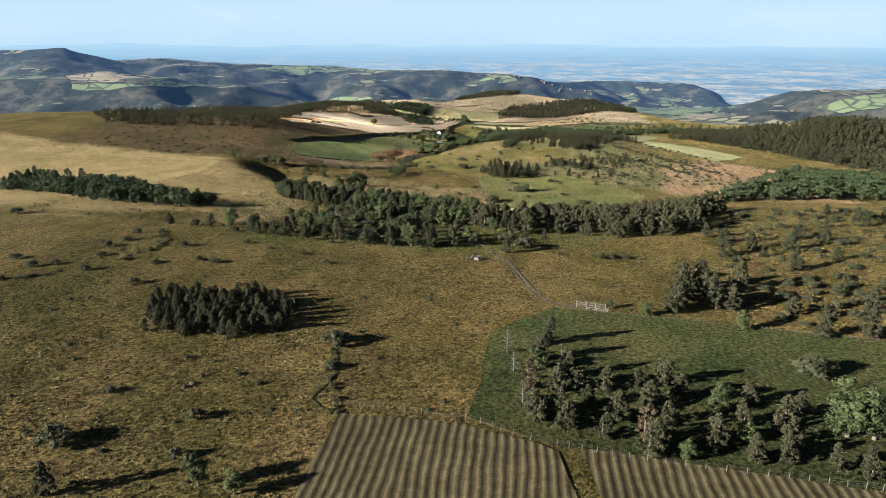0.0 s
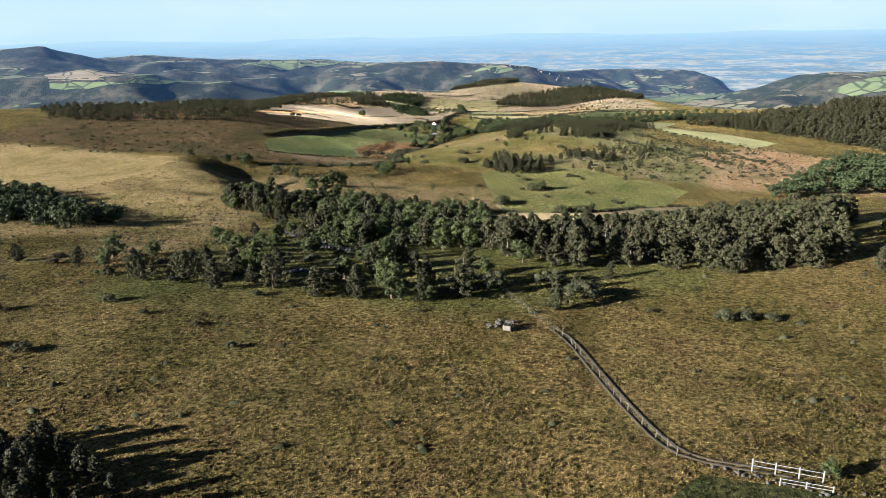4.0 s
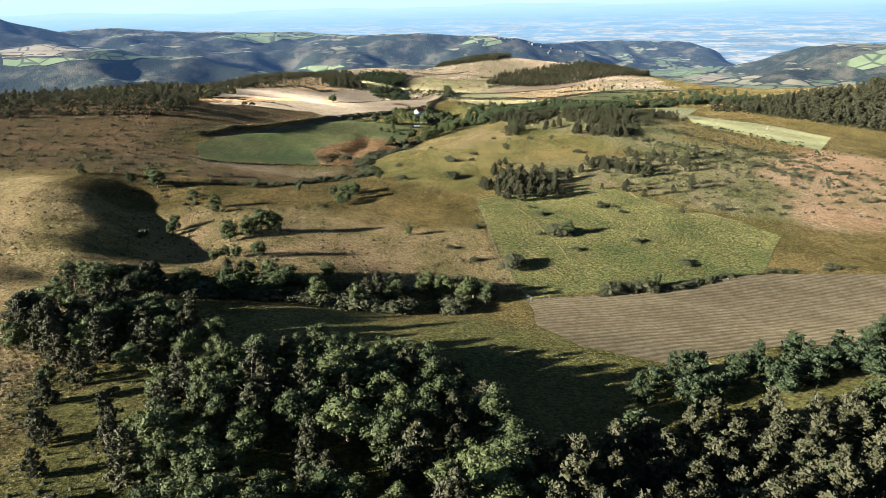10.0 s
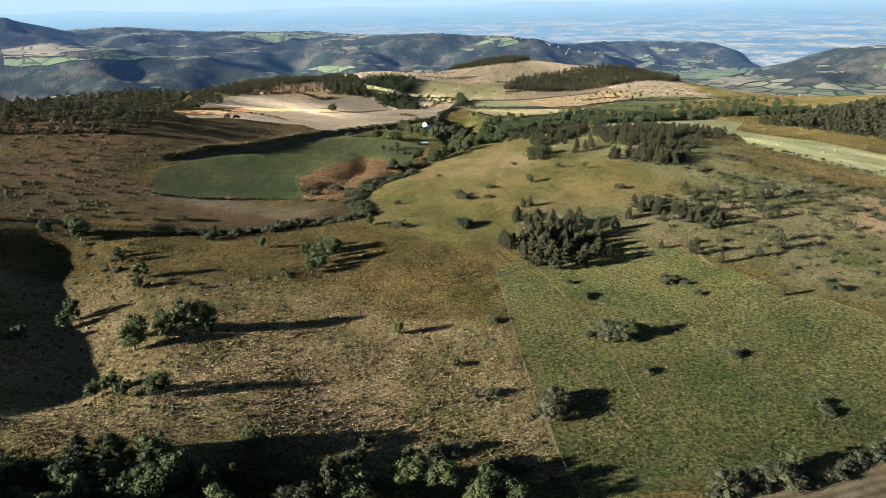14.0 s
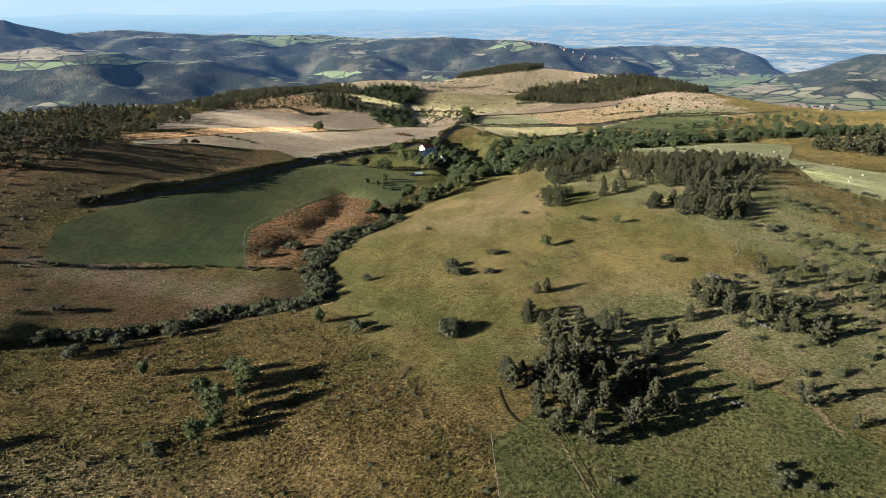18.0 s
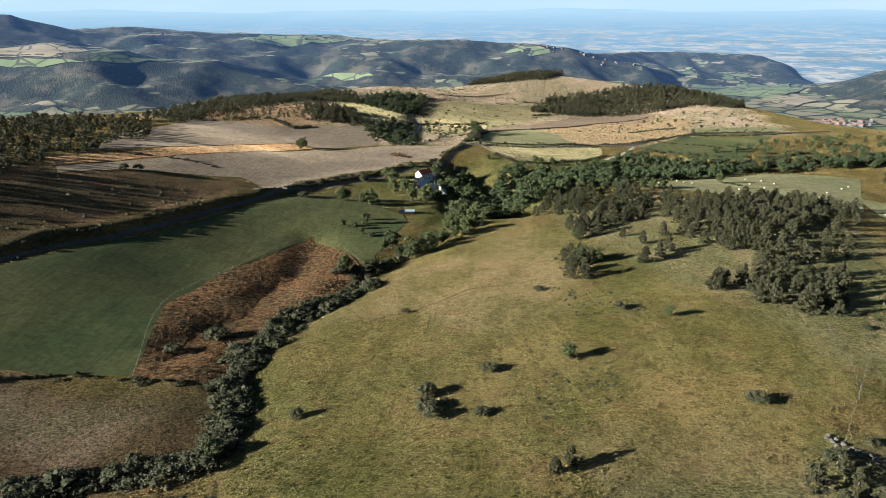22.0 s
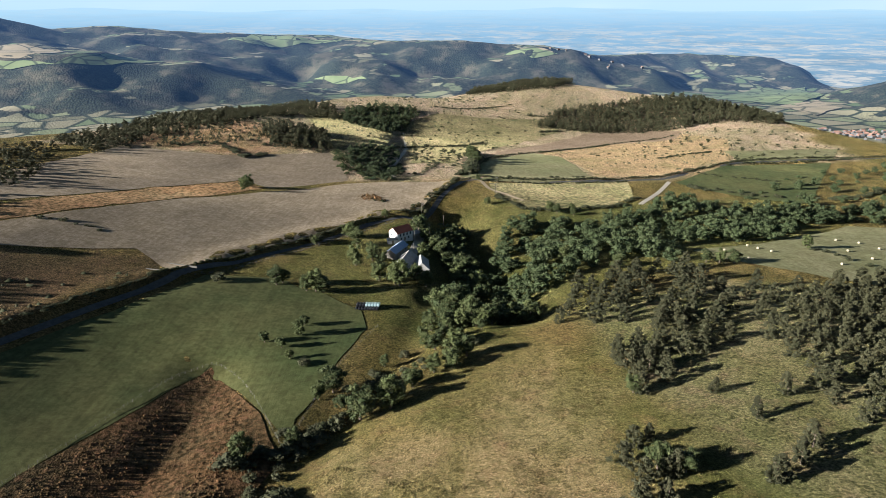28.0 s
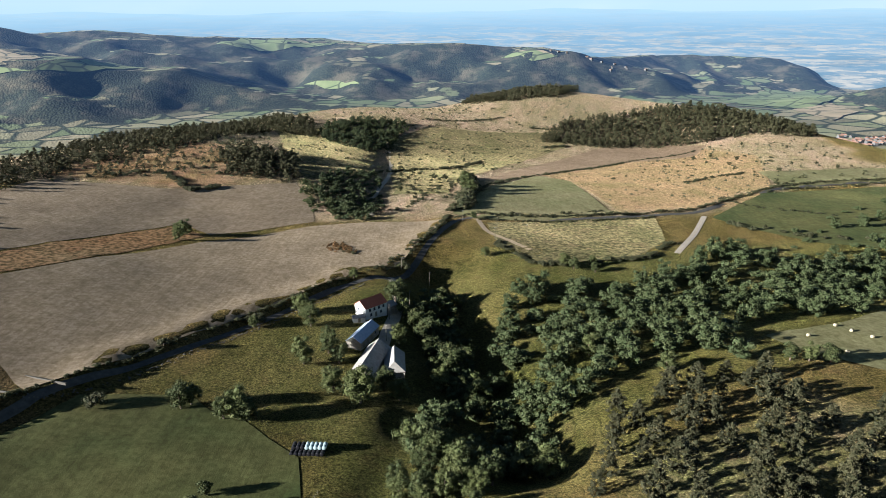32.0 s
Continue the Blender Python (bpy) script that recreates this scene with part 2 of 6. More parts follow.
def layered_ground(name, layers):
    """The open ground: one turf whose colours drift from one kind of grass to the next."""
    k = Nodes(name, 0.95)
    k.b.inputs["Specular IOR Level"].default_value = 0.08
    layers = [(key, *[(r * TONE, g * TONE, b * 1.15 * TONE) for r, g, b in cols]) for key, *cols in layers]
    big = k.noise(0.02, 4, 0.6, dist=0.4)
    mid = k.noise(0.12, 4, 0.62)
    smooth_turf = k.attribute("golden")
    tuft = k.mix(k.math("MULTIPLY", smooth_turf, 0.5), k.noise(1.25, 4, 0.65), k.noise(1.9, 3, 0.62))
    fine = k.noise(4.6, 2, 0.65)
    drift = k.noise(0.05, 5, 0.7, k.scaled(1.0, 0.45, 1.0, 24), 0.6)
    a, b = k.ramp(big, (0.33, 0.0), (0.67, 1.0)), k.ramp(mid, (0.52, 0.0), (0.72, 0.75))
    c = None
    for key, dry, green, brown in layers:
        own = k.mix(b, k.mix(a, green, dry), brown)
        c = own if c is None else k.mix(k.attribute(key), c, own)
    c = k.mix(k.ramp(drift, (0.42, 0.75), (0.56, 0.0)), c, k.mix(1.0, c, (0.62, 0.68, 0.52), "MULTIPLY"))
    # shade between tufts painted in: hollows darkened, tops brightened
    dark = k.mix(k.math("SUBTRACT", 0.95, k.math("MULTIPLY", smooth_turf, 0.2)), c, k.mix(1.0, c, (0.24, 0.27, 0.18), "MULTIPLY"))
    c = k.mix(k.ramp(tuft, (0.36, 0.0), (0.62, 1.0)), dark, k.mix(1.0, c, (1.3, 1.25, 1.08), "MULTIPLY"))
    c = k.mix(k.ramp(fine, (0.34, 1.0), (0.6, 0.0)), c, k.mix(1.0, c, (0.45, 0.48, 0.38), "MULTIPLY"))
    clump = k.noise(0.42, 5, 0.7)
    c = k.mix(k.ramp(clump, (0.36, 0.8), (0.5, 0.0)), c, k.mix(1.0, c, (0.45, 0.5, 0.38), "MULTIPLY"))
    k.bump(k.mix(0.35, tuft, fine), 1.0, 1.3)
    k.fuzz(FUZZ, c)
    return k.done(c)


def cropland(name, pale, dark, turn, rows=1.2, relief=0.5, patch=0.03, lines=1.0):
    """Mown or tilled ground with rows."""
    pale, dark = [(r * TONE, g * TONE, b * 1.1 * TONE) for r, g, b in (pale, dark)]
    k = Nodes(name, 0.95)
    v = k.scaled(1, 1, 1, turn)
    w = k.wave(rows, v, 2.2) if lines > 0.6 else k.noise(1.0, 3, 0.6, k.scaled(rows * 7, rows * 0.25, 1, turn), 0.4)
    big = k.noise(patch, 4, 0.6)
    mid = k.noise(0.5, 4, 0.65)
    fine = k.noise(3.0, 2, 0.6)
    c = k.mix(k.ramp(big, (0.35, 0.0), (0.68, 1.0)), pale, dark)
    c = k.mix(k.ramp(w, (0.3, 0.55 * lines + 0.15), (0.62, 0.0)), c, k.mix(1.0, c, (0.42, 0.40, 0.34), "MULTIPLY"))
    blot = k.noise(0.14, 5, 0.7)
    c = k.mix(k.ramp(blot, (0.42, 0.6), (0.58, 0.0)), c, k.mix(1.0, c, (0.7, 0.68, 0.6), "MULTIPLY"))
    c = k.mix(k.ramp(mid, (0.4, 0.75), (0.58, 0.0)), c, k.mix(1.0, c, (0.62, 0.6, 0.52), "MULTIPLY"))
    c = k.mix(k.ramp(fine, (0.34, 0.7), (0.6, 0.0)), c, k.mix(1.0, c, (0.6, 0.6, 0.52), "MULTIPLY"))
    k.bump(k.mix(0.5, w, fine), relief, 0.25)
    k.fuzz(FUZZ * 0.35, c)
    return k.done(c)


M = {}
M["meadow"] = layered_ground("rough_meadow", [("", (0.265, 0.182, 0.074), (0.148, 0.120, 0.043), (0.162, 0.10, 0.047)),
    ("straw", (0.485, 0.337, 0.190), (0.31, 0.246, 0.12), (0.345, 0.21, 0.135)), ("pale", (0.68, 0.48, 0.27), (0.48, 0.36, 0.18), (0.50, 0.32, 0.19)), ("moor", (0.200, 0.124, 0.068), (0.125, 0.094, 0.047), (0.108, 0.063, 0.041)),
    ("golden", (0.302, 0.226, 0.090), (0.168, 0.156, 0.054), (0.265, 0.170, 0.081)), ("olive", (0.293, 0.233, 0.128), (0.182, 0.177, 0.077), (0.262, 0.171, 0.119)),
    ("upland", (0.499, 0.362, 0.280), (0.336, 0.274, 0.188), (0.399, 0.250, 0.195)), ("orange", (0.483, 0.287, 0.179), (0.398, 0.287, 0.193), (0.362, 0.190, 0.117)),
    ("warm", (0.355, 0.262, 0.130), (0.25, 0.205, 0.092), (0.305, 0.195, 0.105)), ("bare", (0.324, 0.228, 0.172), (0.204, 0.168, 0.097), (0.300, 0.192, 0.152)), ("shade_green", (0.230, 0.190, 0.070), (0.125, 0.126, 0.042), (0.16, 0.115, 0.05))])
M["moor"] = grassland("brown_moor", (0.386, 0.263, 0.158), (0.245, 0.194, 0.096), (0.219, 0.125, 0.083), 0.7, 0.03, 0.4)
M["green"] = cropland("green_meadow", (0.205, 0.202, 0.066), (0.086, 0.126, 0.033), 35, 0.12, 0.5, 0.017, 0.5)
M["green_dark"] = grassland("short_green_turf", (0.115, 0.107, 0.038), (0.058, 0.073, 0.024), (0.115, 0.092, 0.044), 1.2, 0.06, 0.6, 0.8, 0.6, 0.9)
M["pasture"] = grassland("olive_pasture", (0.195, 0.178, 0.067), (0.098, 0.112, 0.037), (0.200, 0.140, 0.070), 1.0, 0.03, 0.58, 0.9, 0.7, 0.9)
M["bracken"] = grassland("red_bracken", (0.22, 0.125, 0.06), (0.12, 0.09, 0.045), (0.14, 0.07, 0.04), 0.6, 0.05, 0.35, 0.9, 0.9)
M["upland_olive"] = grassland("olive_upland_grass", (0.285, 0.232, 0.130), (0.170, 0.160, 0.075), (0.235, 0.162, 0.105), 0.5, 0.02, 0.5, 0.7, 0.8)
M["hay"] = cropland("mown_hay", (0.569, 0.447, 0.290), (0.456, 0.356, 0.230), 42, 0.16, 0.4, 0.03, 0.45)
M["hay_grey"] = cropland("grey_stubble", (0.477, 0.377, 0.251), (0.385, 0.298, 0.197), 35, 0.2, 0.4, 0.03, 0.4)
M["orange"] = grassland("orange_grass", (0.454, 0.258, 0.132), (0.378, 0.276, 0.158), (0.353, 0.180, 0.092), 0.5, 0.015, 0.4, 0.3, 0.4)
M["peach"] = cropland("pale_peach_field", (0.546, 0.403, 0.260), (0.468, 0.338, 0.215), 60, 0.25)
M["lime"] = cropland("pale_green_field", (0.403, 0.369, 0.179), (0.286, 0.294, 0.117), 20, 0.1, 0.2, 0.02, 0.3)
M["plough"] = cropland("tilled_soil", (0.260, 0.201, 0.095), (0.173, 0.139, 0.062), 6, 0.19, 0.9, 0.03, 1.1)
M["stubble"] = cropland("stubble", (0.42, 0.33, 0.175), (0.31, 0.24, 0.125), 69, 0.12, 0.5, 0.03, 0.65)


def foliage(name, dark, light, warm):
    k = Nodes(name, 0.7)
    c = k.mix(k.random(), dark, light)
    c = k.mix(k.ramp(k.island(), (0.35, 0.0), (1.0, 0.8)), c, warm)
    c = k.mix(k.ramp(k.noise(0.9, 2), (0.35, 0.55), (0.6, 0.0)), c, k.mix(1.0, c, (0.5, 0.55, 0.5), "MULTIPLY"))
    return k.done(c)


M["pine"] = foliage("pine_needles", (0.036, 0.039, 0.018), (0.068, 0.066, 0.030), (0.104, 0.090, 0.046))
M["leaf"] = foliage("broad_leaves", (0.036, 0.050, 0.017), (0.094, 0.110, 0.036), (0.122, 0.126, 0.050))
M["valley_leaf"] = foliage("valley_leaves", (0.030, 0.044, 0.018), (0.058, 0.078, 0.030), (0.088, 0.098, 0.042))
M["bush"] = foliage("shrub_leaves", (0.034, 0.040, 0.017), (0.062, 0.064, 0.028), (0.092, 0.082, 0.043))
M["rust"] = foliage("rusty_leaves", (0.075, 0.056, 0.032), (0.11, 0.078, 0.042), (0.14, 0.10, 0.055))


def bark():
    k = Nodes("bark", 0.9)
    n = k.noise(9, 4)
    k.bump(n, 0.6, 0.03)
    return k.done(k.ramp(n, (0.3, (0.10, 0.075, 0.055)), (0.7, (0.26, 0.20, 0.16))))


M["bark"] = bark()
_k = Nodes("dead_bark", 0.9)
M["dead_bark"] = _k.done(_k.ramp(_k.noise(6, 4), (0.3, (0.12, 0.11, 0.095)), (0.7, (0.24, 0.22, 0.195))))


# colour of the haze that far ground emits
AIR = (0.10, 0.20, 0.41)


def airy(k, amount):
    """Haze over far ground: blue light of the air put into its emission."""
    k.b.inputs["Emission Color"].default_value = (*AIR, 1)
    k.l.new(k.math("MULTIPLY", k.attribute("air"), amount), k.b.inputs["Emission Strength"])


def far_woods():
    k = Nodes("far_hillside", 0.95)
    wood = k.attribute("wood")
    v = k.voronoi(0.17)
    # darker towards cell edges: shade between crowns put into the colour
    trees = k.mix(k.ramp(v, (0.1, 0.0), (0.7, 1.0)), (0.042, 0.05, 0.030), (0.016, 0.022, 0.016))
    trees = k.mix(k.ramp(k.noise(0.012, 4, 0.65), (0.48, 0.0), (0.64, 0.8)), trees, (0.115, 0.10, 0.065))
    cell = k.voronoi(0.013, out="Color")
    fields = k.ramp(cell, (0.2, (0.12, 0.155, 0.07)), (0.4, (0.20, 0.21, 0.11)), (0.6, (0.30, 0.26, 0.16)), (0.8, (0.14, 0.13, 0.075)))
    edge = k.voronoi(0.013, out="Distance", feature="DISTANCE_TO_EDGE")
    fields = k.mix(k.ramp(edge, (0.04, 1.0), (0.10, 0.0)), fields, (0.03, 0.04, 0.025))
    f = k.math("ADD", wood, k.math("MULTIPLY", k.math("SUBTRACT", k.noise(0.008, 5, 0.62), 0.5), 1.7))
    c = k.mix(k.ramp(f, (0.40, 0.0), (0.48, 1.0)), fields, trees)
    k.bump(k.math("MULTIPLY", v, -1.0), 0.5, 3)
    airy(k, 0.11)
    return k.done(c)


def far_field(name, a, b):
    k = Nodes(name, 0.95)
    c = k.mix(k.ramp(k.noise(0.02, 4), (0.35, 0.0), (0.65, 1.0)), a, b)
    edge = k.voronoi(0.012, out="Distance", feature="DISTANCE_TO_EDGE")
    c = k.mix(k.ramp(edge, (0.02, 0.8), (0.06, 0.0)), c, (0.04, 0.05, 0.03))
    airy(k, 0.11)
    return k.done(c)


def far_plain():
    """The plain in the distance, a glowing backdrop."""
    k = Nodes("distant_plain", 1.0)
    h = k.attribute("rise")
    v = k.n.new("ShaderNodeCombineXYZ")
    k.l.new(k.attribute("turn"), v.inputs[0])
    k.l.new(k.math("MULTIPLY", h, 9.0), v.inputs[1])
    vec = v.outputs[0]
    # haze painted into the glow: paler towards the horizon, fields fading out
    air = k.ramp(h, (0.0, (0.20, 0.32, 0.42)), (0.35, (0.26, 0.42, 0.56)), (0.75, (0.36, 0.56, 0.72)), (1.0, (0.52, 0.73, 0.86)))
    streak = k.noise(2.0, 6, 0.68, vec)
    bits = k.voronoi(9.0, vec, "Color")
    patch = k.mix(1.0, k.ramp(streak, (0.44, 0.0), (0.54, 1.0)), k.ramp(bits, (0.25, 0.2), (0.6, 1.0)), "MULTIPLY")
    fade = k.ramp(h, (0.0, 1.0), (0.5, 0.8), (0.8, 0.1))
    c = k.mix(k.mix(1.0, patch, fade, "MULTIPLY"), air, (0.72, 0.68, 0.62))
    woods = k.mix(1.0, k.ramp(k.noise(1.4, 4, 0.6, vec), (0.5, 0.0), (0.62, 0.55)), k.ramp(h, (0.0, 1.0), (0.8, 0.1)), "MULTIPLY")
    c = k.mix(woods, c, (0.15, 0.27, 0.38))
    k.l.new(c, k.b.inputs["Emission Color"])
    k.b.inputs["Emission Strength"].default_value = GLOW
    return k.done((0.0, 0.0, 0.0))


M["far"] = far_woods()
M["far_green"] = far_field("far_green_field", (0.20, 0.23, 0.11), (0.15, 0.19, 0.085))
M["far_tan"] = far_field("far_tan_field", (0.36, 0.29, 0.19), (0.29, 0.24, 0.15))
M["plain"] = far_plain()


# ---- meshes ----
def mesh(name, verts, faces, material, smooth_faces=False):
    me = bpy.data.meshes.new(name)
    if isinstance(faces, np.ndarray):
        verts, n, k = np.asarray(verts, float), len(faces), faces.shape[1]
        me.vertices.add(len(verts))
        me.vertices.foreach_set("co", verts.ravel())
        me.loops.add(n * k)
        me.loops.foreach_set("vertex_index", faces.ravel().astype(np.int32))
        me.polygons.add(n)
        me.polygons.foreach_set("loop_start", np.arange(0, n * k, k, dtype=np.int32))
    else:
        me.from_pydata([tuple(v) for v in np.asarray(verts, float)], [], [tuple(int(i) for i in f) for f in faces])
    me.materials.append(material)
    me.polygons.foreach_set("use_smooth", [smooth_faces] * len(me.polygons))
    me.update(calc_edges=True)
    return me


def spaced(stops):
    """Coordinates along one axis: (from, to, cell at from, cell at to) pieces."""
    out = [stops[0][0]]
    for a, b, da, db in stops:
        x = a
        while x < b - 1e-6:
            x = min(b, x + da + (db - da) * (x - a) / (b - a))
            out.append(x)
    return np.array(out)


# stretches of the open ground with a grass of their own, soft at their edges
STRETCHES = {
    "straw": [[(-110, 262), (-72, 285), (-66, 330), (-76, 385), (-80, 425), (-70, 465), (32, 462), (32, 508), (30, 540), (-30, 560), (-60, 570), (-112, 580), (-200, 590), (-140, 520), (-112, 440), (-105, 360)]],
    "pale": [[(-460, 400), (-250, 330), (-170, 300), (-110, 290), (-88, 340), (-90, 400), (-105, 450), (-128, 500), (-160, 560), (-200, 620), (-460, 660)]],
    "moor": [[(-153, 718), (-41, 735), (-31, 718), (-42, 694), (-66, 684), (-86, 664), (-112, 656), (-160, 650)],
             [(-360, 640), (-200, 640), (-160, 655), (-153, 718), (-176, 758), (-147, 844), (-114, 921), (-94, 974), (-117, 995), (-176, 965), (-205, 930), (-360, 900)]],
    "golden": [[(31, 930), (83, 905), (100, 840), (140, 760), (160, 720), (110, 690), (75, 690), (40, 650), (20, 615), (-20, 670), (-30, 706), (-36, 780), (-12, 833), (10, 890)]],
    "olive": [[(40, 640), (95, 629), (112, 602), (143, 552), (250, 560), (260, 700), (200, 760), (215, 800), (230, 960), (140, 985), (85, 950), (83, 905), (100, 840), (140, 760), (150, 710), (105, 688), (75, 688)]],
    "upland": [[(-300, 1215), (-150, 1222), (-50, 1190), (27, 1215), (47, 1207), (200, 1245), (300, 1340), (430, 1400), (430, 1600), (340, 1740), (200, 1900), (60, 1900), (-60, 1740), (-190, 1580), (-290, 1400)]],
    "orange": [[(180, 540), (330, 520), (360, 700), (290, 740), (220, 690)], [(-248, 1237), (-240, 1310), (-221, 1396), (-153, 1345), (-85, 1280), (-151, 1232)]],
    "warm": [[(-27, 775), (6, 779), (44, 764), (72, 799), (84, 886), (40, 922), (26, 870), (-4, 848)], [(57, 707), (74, 712), (104, 701), (102, 686), (77, 690), (59, 694)]],
    "bare": [[(50, 545), (100, 560), (140, 530), (120, 515), (70, 530)], [(-150, 720), (-100, 700), (-70, 700), (-60, 715), (-110, 722)]],
    "shade_green": [[(-70, 235), (-40, 230), (10, 228), (70, 250), (130, 300), (120, 400), (60, 420), (-40, 430), (-70, 415), (-62, 320)], [(-70, 985), (-20, 975), (0, 940), (30, 900), (60, 940), (120, 1000), (260, 1080), (260, 1180), (150, 1160), (60, 1160), (20, 1120), (-20, 1085)]],
}


def set_stretches(me):
    p = np.empty(len(me.vertices) * 3)
    me.vertices.foreach_get("co", p)
    x, y = p.reshape(-1, 3)[:, 0], p.reshape(-1, 3)[:, 1]
    ripple = 22 * value_noise(x, y, 34, 11) + 12 * value_noise(x, y, 13, 12)
    for key, rings in STRETCHES.items():
        best = np.full(len(x), -1e3)
        for ring in rings:
            best = np.maximum(best, np.where(inside(x, y, ring), 1, -1) * line_distance(x, y, ring + ring[:1]))
        me.attributes.new(key, "FLOAT", "POINT").data.foreach_set("value", smooth(0.5 + (best + ripple) / 22))


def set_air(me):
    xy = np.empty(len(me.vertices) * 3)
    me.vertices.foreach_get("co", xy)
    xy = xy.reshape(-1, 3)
    # weight of the painted haze, growing with distance
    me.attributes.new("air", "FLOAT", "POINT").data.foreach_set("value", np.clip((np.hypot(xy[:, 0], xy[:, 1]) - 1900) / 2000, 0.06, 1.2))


def build_land():
    side = spaced([(0, 160, 3.5, 3.5), (160, 600, 4, 14), (600, 2600, 14, 22), (2600, 3900, 26, 80)])
    xs = np.concatenate([-side[:0:-1], side])
    ys = spaced([(-1500, -100, 120, 20), (-100, 60, 10, 4), (60, 1200, 3.5, 3.5), (1200, 2000, 4, 10), (2000, 3900, 14, 18)])
    gx, gy = np.meshgrid(xs, ys)
    gz = ground_z(gx, gy)
    d = np.where(inside(gx, gy, RIM), 1, -1) * line_distance(gx, gy, RIM)
    slope = np.hypot(np.gradient(gz, axis=0) / np.gradient(ys)[:, None], np.gradient(gz, axis=1) / np.gradient(xs)[None, :])
    nx = len(xs)
    ids = np.arange(gx.size).reshape(gx.shape)
    quad = np.stack([ids[:-1, :-1], ids[:-1, 1:], ids[1:, 1:], ids[1:, :-1]], -1).reshape(-1, 4)
    cd = (d[:-1, :-1] + d[1:, 1:]).reshape(-1) / 2
    r = np.hypot(gx, gy).reshape(-1)[quad].max(1)
    verts = np.stack([gx, gy, gz], -1).reshape(-1, 3)
    for name, keep, material in (("ground", cd > -90, M["meadow"]), ("backdrop_hills", (cd <= -90) & (r < 4200), M["far"])):
        q = quad[keep]
        used, inv = np.unique(q, return_inverse=True)
        me = mesh(name, verts[used], inv.reshape(-1, 4), material, True)
        ob = new(name, me)
        if name == "ground":
            set_stretches(me)
            tagged(ob, "rolling upland pasture of tussocky olive and straw grass", "ground", kind="structure")
        else:
            tagged(ob, "hazy blue-green wooded hills beyond a deep valley", "hills", kind="structure")
            a = me.attributes.new("wood", "FLOAT", "POINT")
            a.data.foreach_set("value", np.clip(0.18 + slope.reshape(-1)[used] * 1.75, 0, 1.1))
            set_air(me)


def sky_haze():
    """The pale sky just above the horizon, a glowing backdrop."""
    k = Nodes("horizon_sky", 1.0)
    c = k.ramp(k.attribute("rise"), (0.0, (0.58, 0.77, 0.88)), (0.35, (0.68, 0.83, 0.91)), (1.0, (0.54, 0.74, 0.90)))
    c = k.mix(k.ramp(k.noise(0.0011, 4, 0.5, k.scaled(1, 1, 4)), (0.5, 0.0), (0.75, 0.35)), c, (0.85, 0.93, 0.95))
    k.l.new(c, k.b.inputs["Emission Color"])
    k.b.inputs["Emission Strength"].default_value = GLOW
    return k.done((0.0, 0.0, 0.0))


def build_horizon():
    n, m = 180, 8
    verts = [(4895 * math.cos(2 * math.pi * i / n), 4895 * math.sin(2 * math.pi * i / n), 90 + 620 * j / m) for j in range(m + 1) for i in range(n)]
    faces = [(j * n + i, j * n + (i + 1) % n, (j + 1) * n + (i + 1) % n, (j + 1) * n + i) for j in range(m) for i in range(n)]
    me = mesh("backdrop_sky", verts, faces, sky_haze(), True)
    me.attributes.new("rise", "FLOAT", "POINT").data.foreach_set("value", [j / m for j in range(m + 1) for i in range(n)])
    tagged(new("backdrop_sky", me), "pale hazy blue sky above the horizon", "sky", kind="structure")


def build_plain():
    n, m = 360, 40
    verts, rise, turn = [], [], []
    for j in range(m + 1):
        s = j / m
        r = 3750 + 1130 * s
        for i in range(n):
            a = 2 * math.pi * i / n
            z = -170 + 310 * s ** 1.25
            if j == m:
                z += 10 * math.sin(a * 7) * math.sin(a * 3 + 1) + 7 * math.sin(a * 23) + 3 * math.sin(a * 61)
            verts.append((r * math.cos(a), r * math.sin(a), z))
            rise.append(s ** 1.25)
            turn.append(min(i, n - i) / n * 60)
    faces = [(j * n + i, j * n + (i + 1) % n, (j + 1) * n + (i + 1) % n, (j + 1) * n + i) for j in range(m) for i in range(n)]
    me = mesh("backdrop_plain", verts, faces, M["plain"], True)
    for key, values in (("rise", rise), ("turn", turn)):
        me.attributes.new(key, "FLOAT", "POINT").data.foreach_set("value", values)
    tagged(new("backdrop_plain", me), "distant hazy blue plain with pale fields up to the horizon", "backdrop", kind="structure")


FIELDS = []


def patch(name, ring, material, label, lift=0.1, cell=6.0, category="field", fray=0.0):
    """A field: a thin sheet that follows the ground inside a ring of corners."""
    from mathutils import geometry
    FIELDS.append([tuple(p) for p in ring])
    ring = [Vector(p) for p in ring]
    edge = []
    for a, b in zip(ring, ring[1:] + ring[:1]):
        k = max(1, int((b - a).length / cell))
        for i in range(k):
            p = a.lerp(b, i / k)
            edge.append(p + Vector((fray * 2 * float(value_noise(p.x, p.y, 7, 5)), fray * 2 * float(value_noise(p.x, p.y, 7, 6)))))
    pts = list(edge)
    poly = [(p.x, p.y) for p in edge]
    lo = [min(p[i] for p in poly) for i in (0, 1)]
    hi = [max(p[i] for p in poly) for i in (0, 1)]
    gx, gy = np.meshgrid(np.arange(lo[0], hi[0], cell), np.arange(lo[1], hi[1], cell))
    keep = inside(gx, gy, poly) & (line_distance(gx, gy, poly + poly[:1]) > cell * 0.4)
    pts += [Vector((float(a), float(b))) for a, b in zip(gx[keep], gy[keep])]
    n = len(edge)
    v, _, f, _, _, _ = geometry.delaunay_2d_cdt(pts, [], [list(range(n))], 1, 1e-4)
    xy = np.array([(p.x, p.y) for p in v])
    z = ground_z(xy[:, 0], xy[:, 1]) + lift
    ob = new(name, mesh(name, np.column_stack([xy, z]), f, material, True))
    return tagged(ob, label, category, kind="structure")


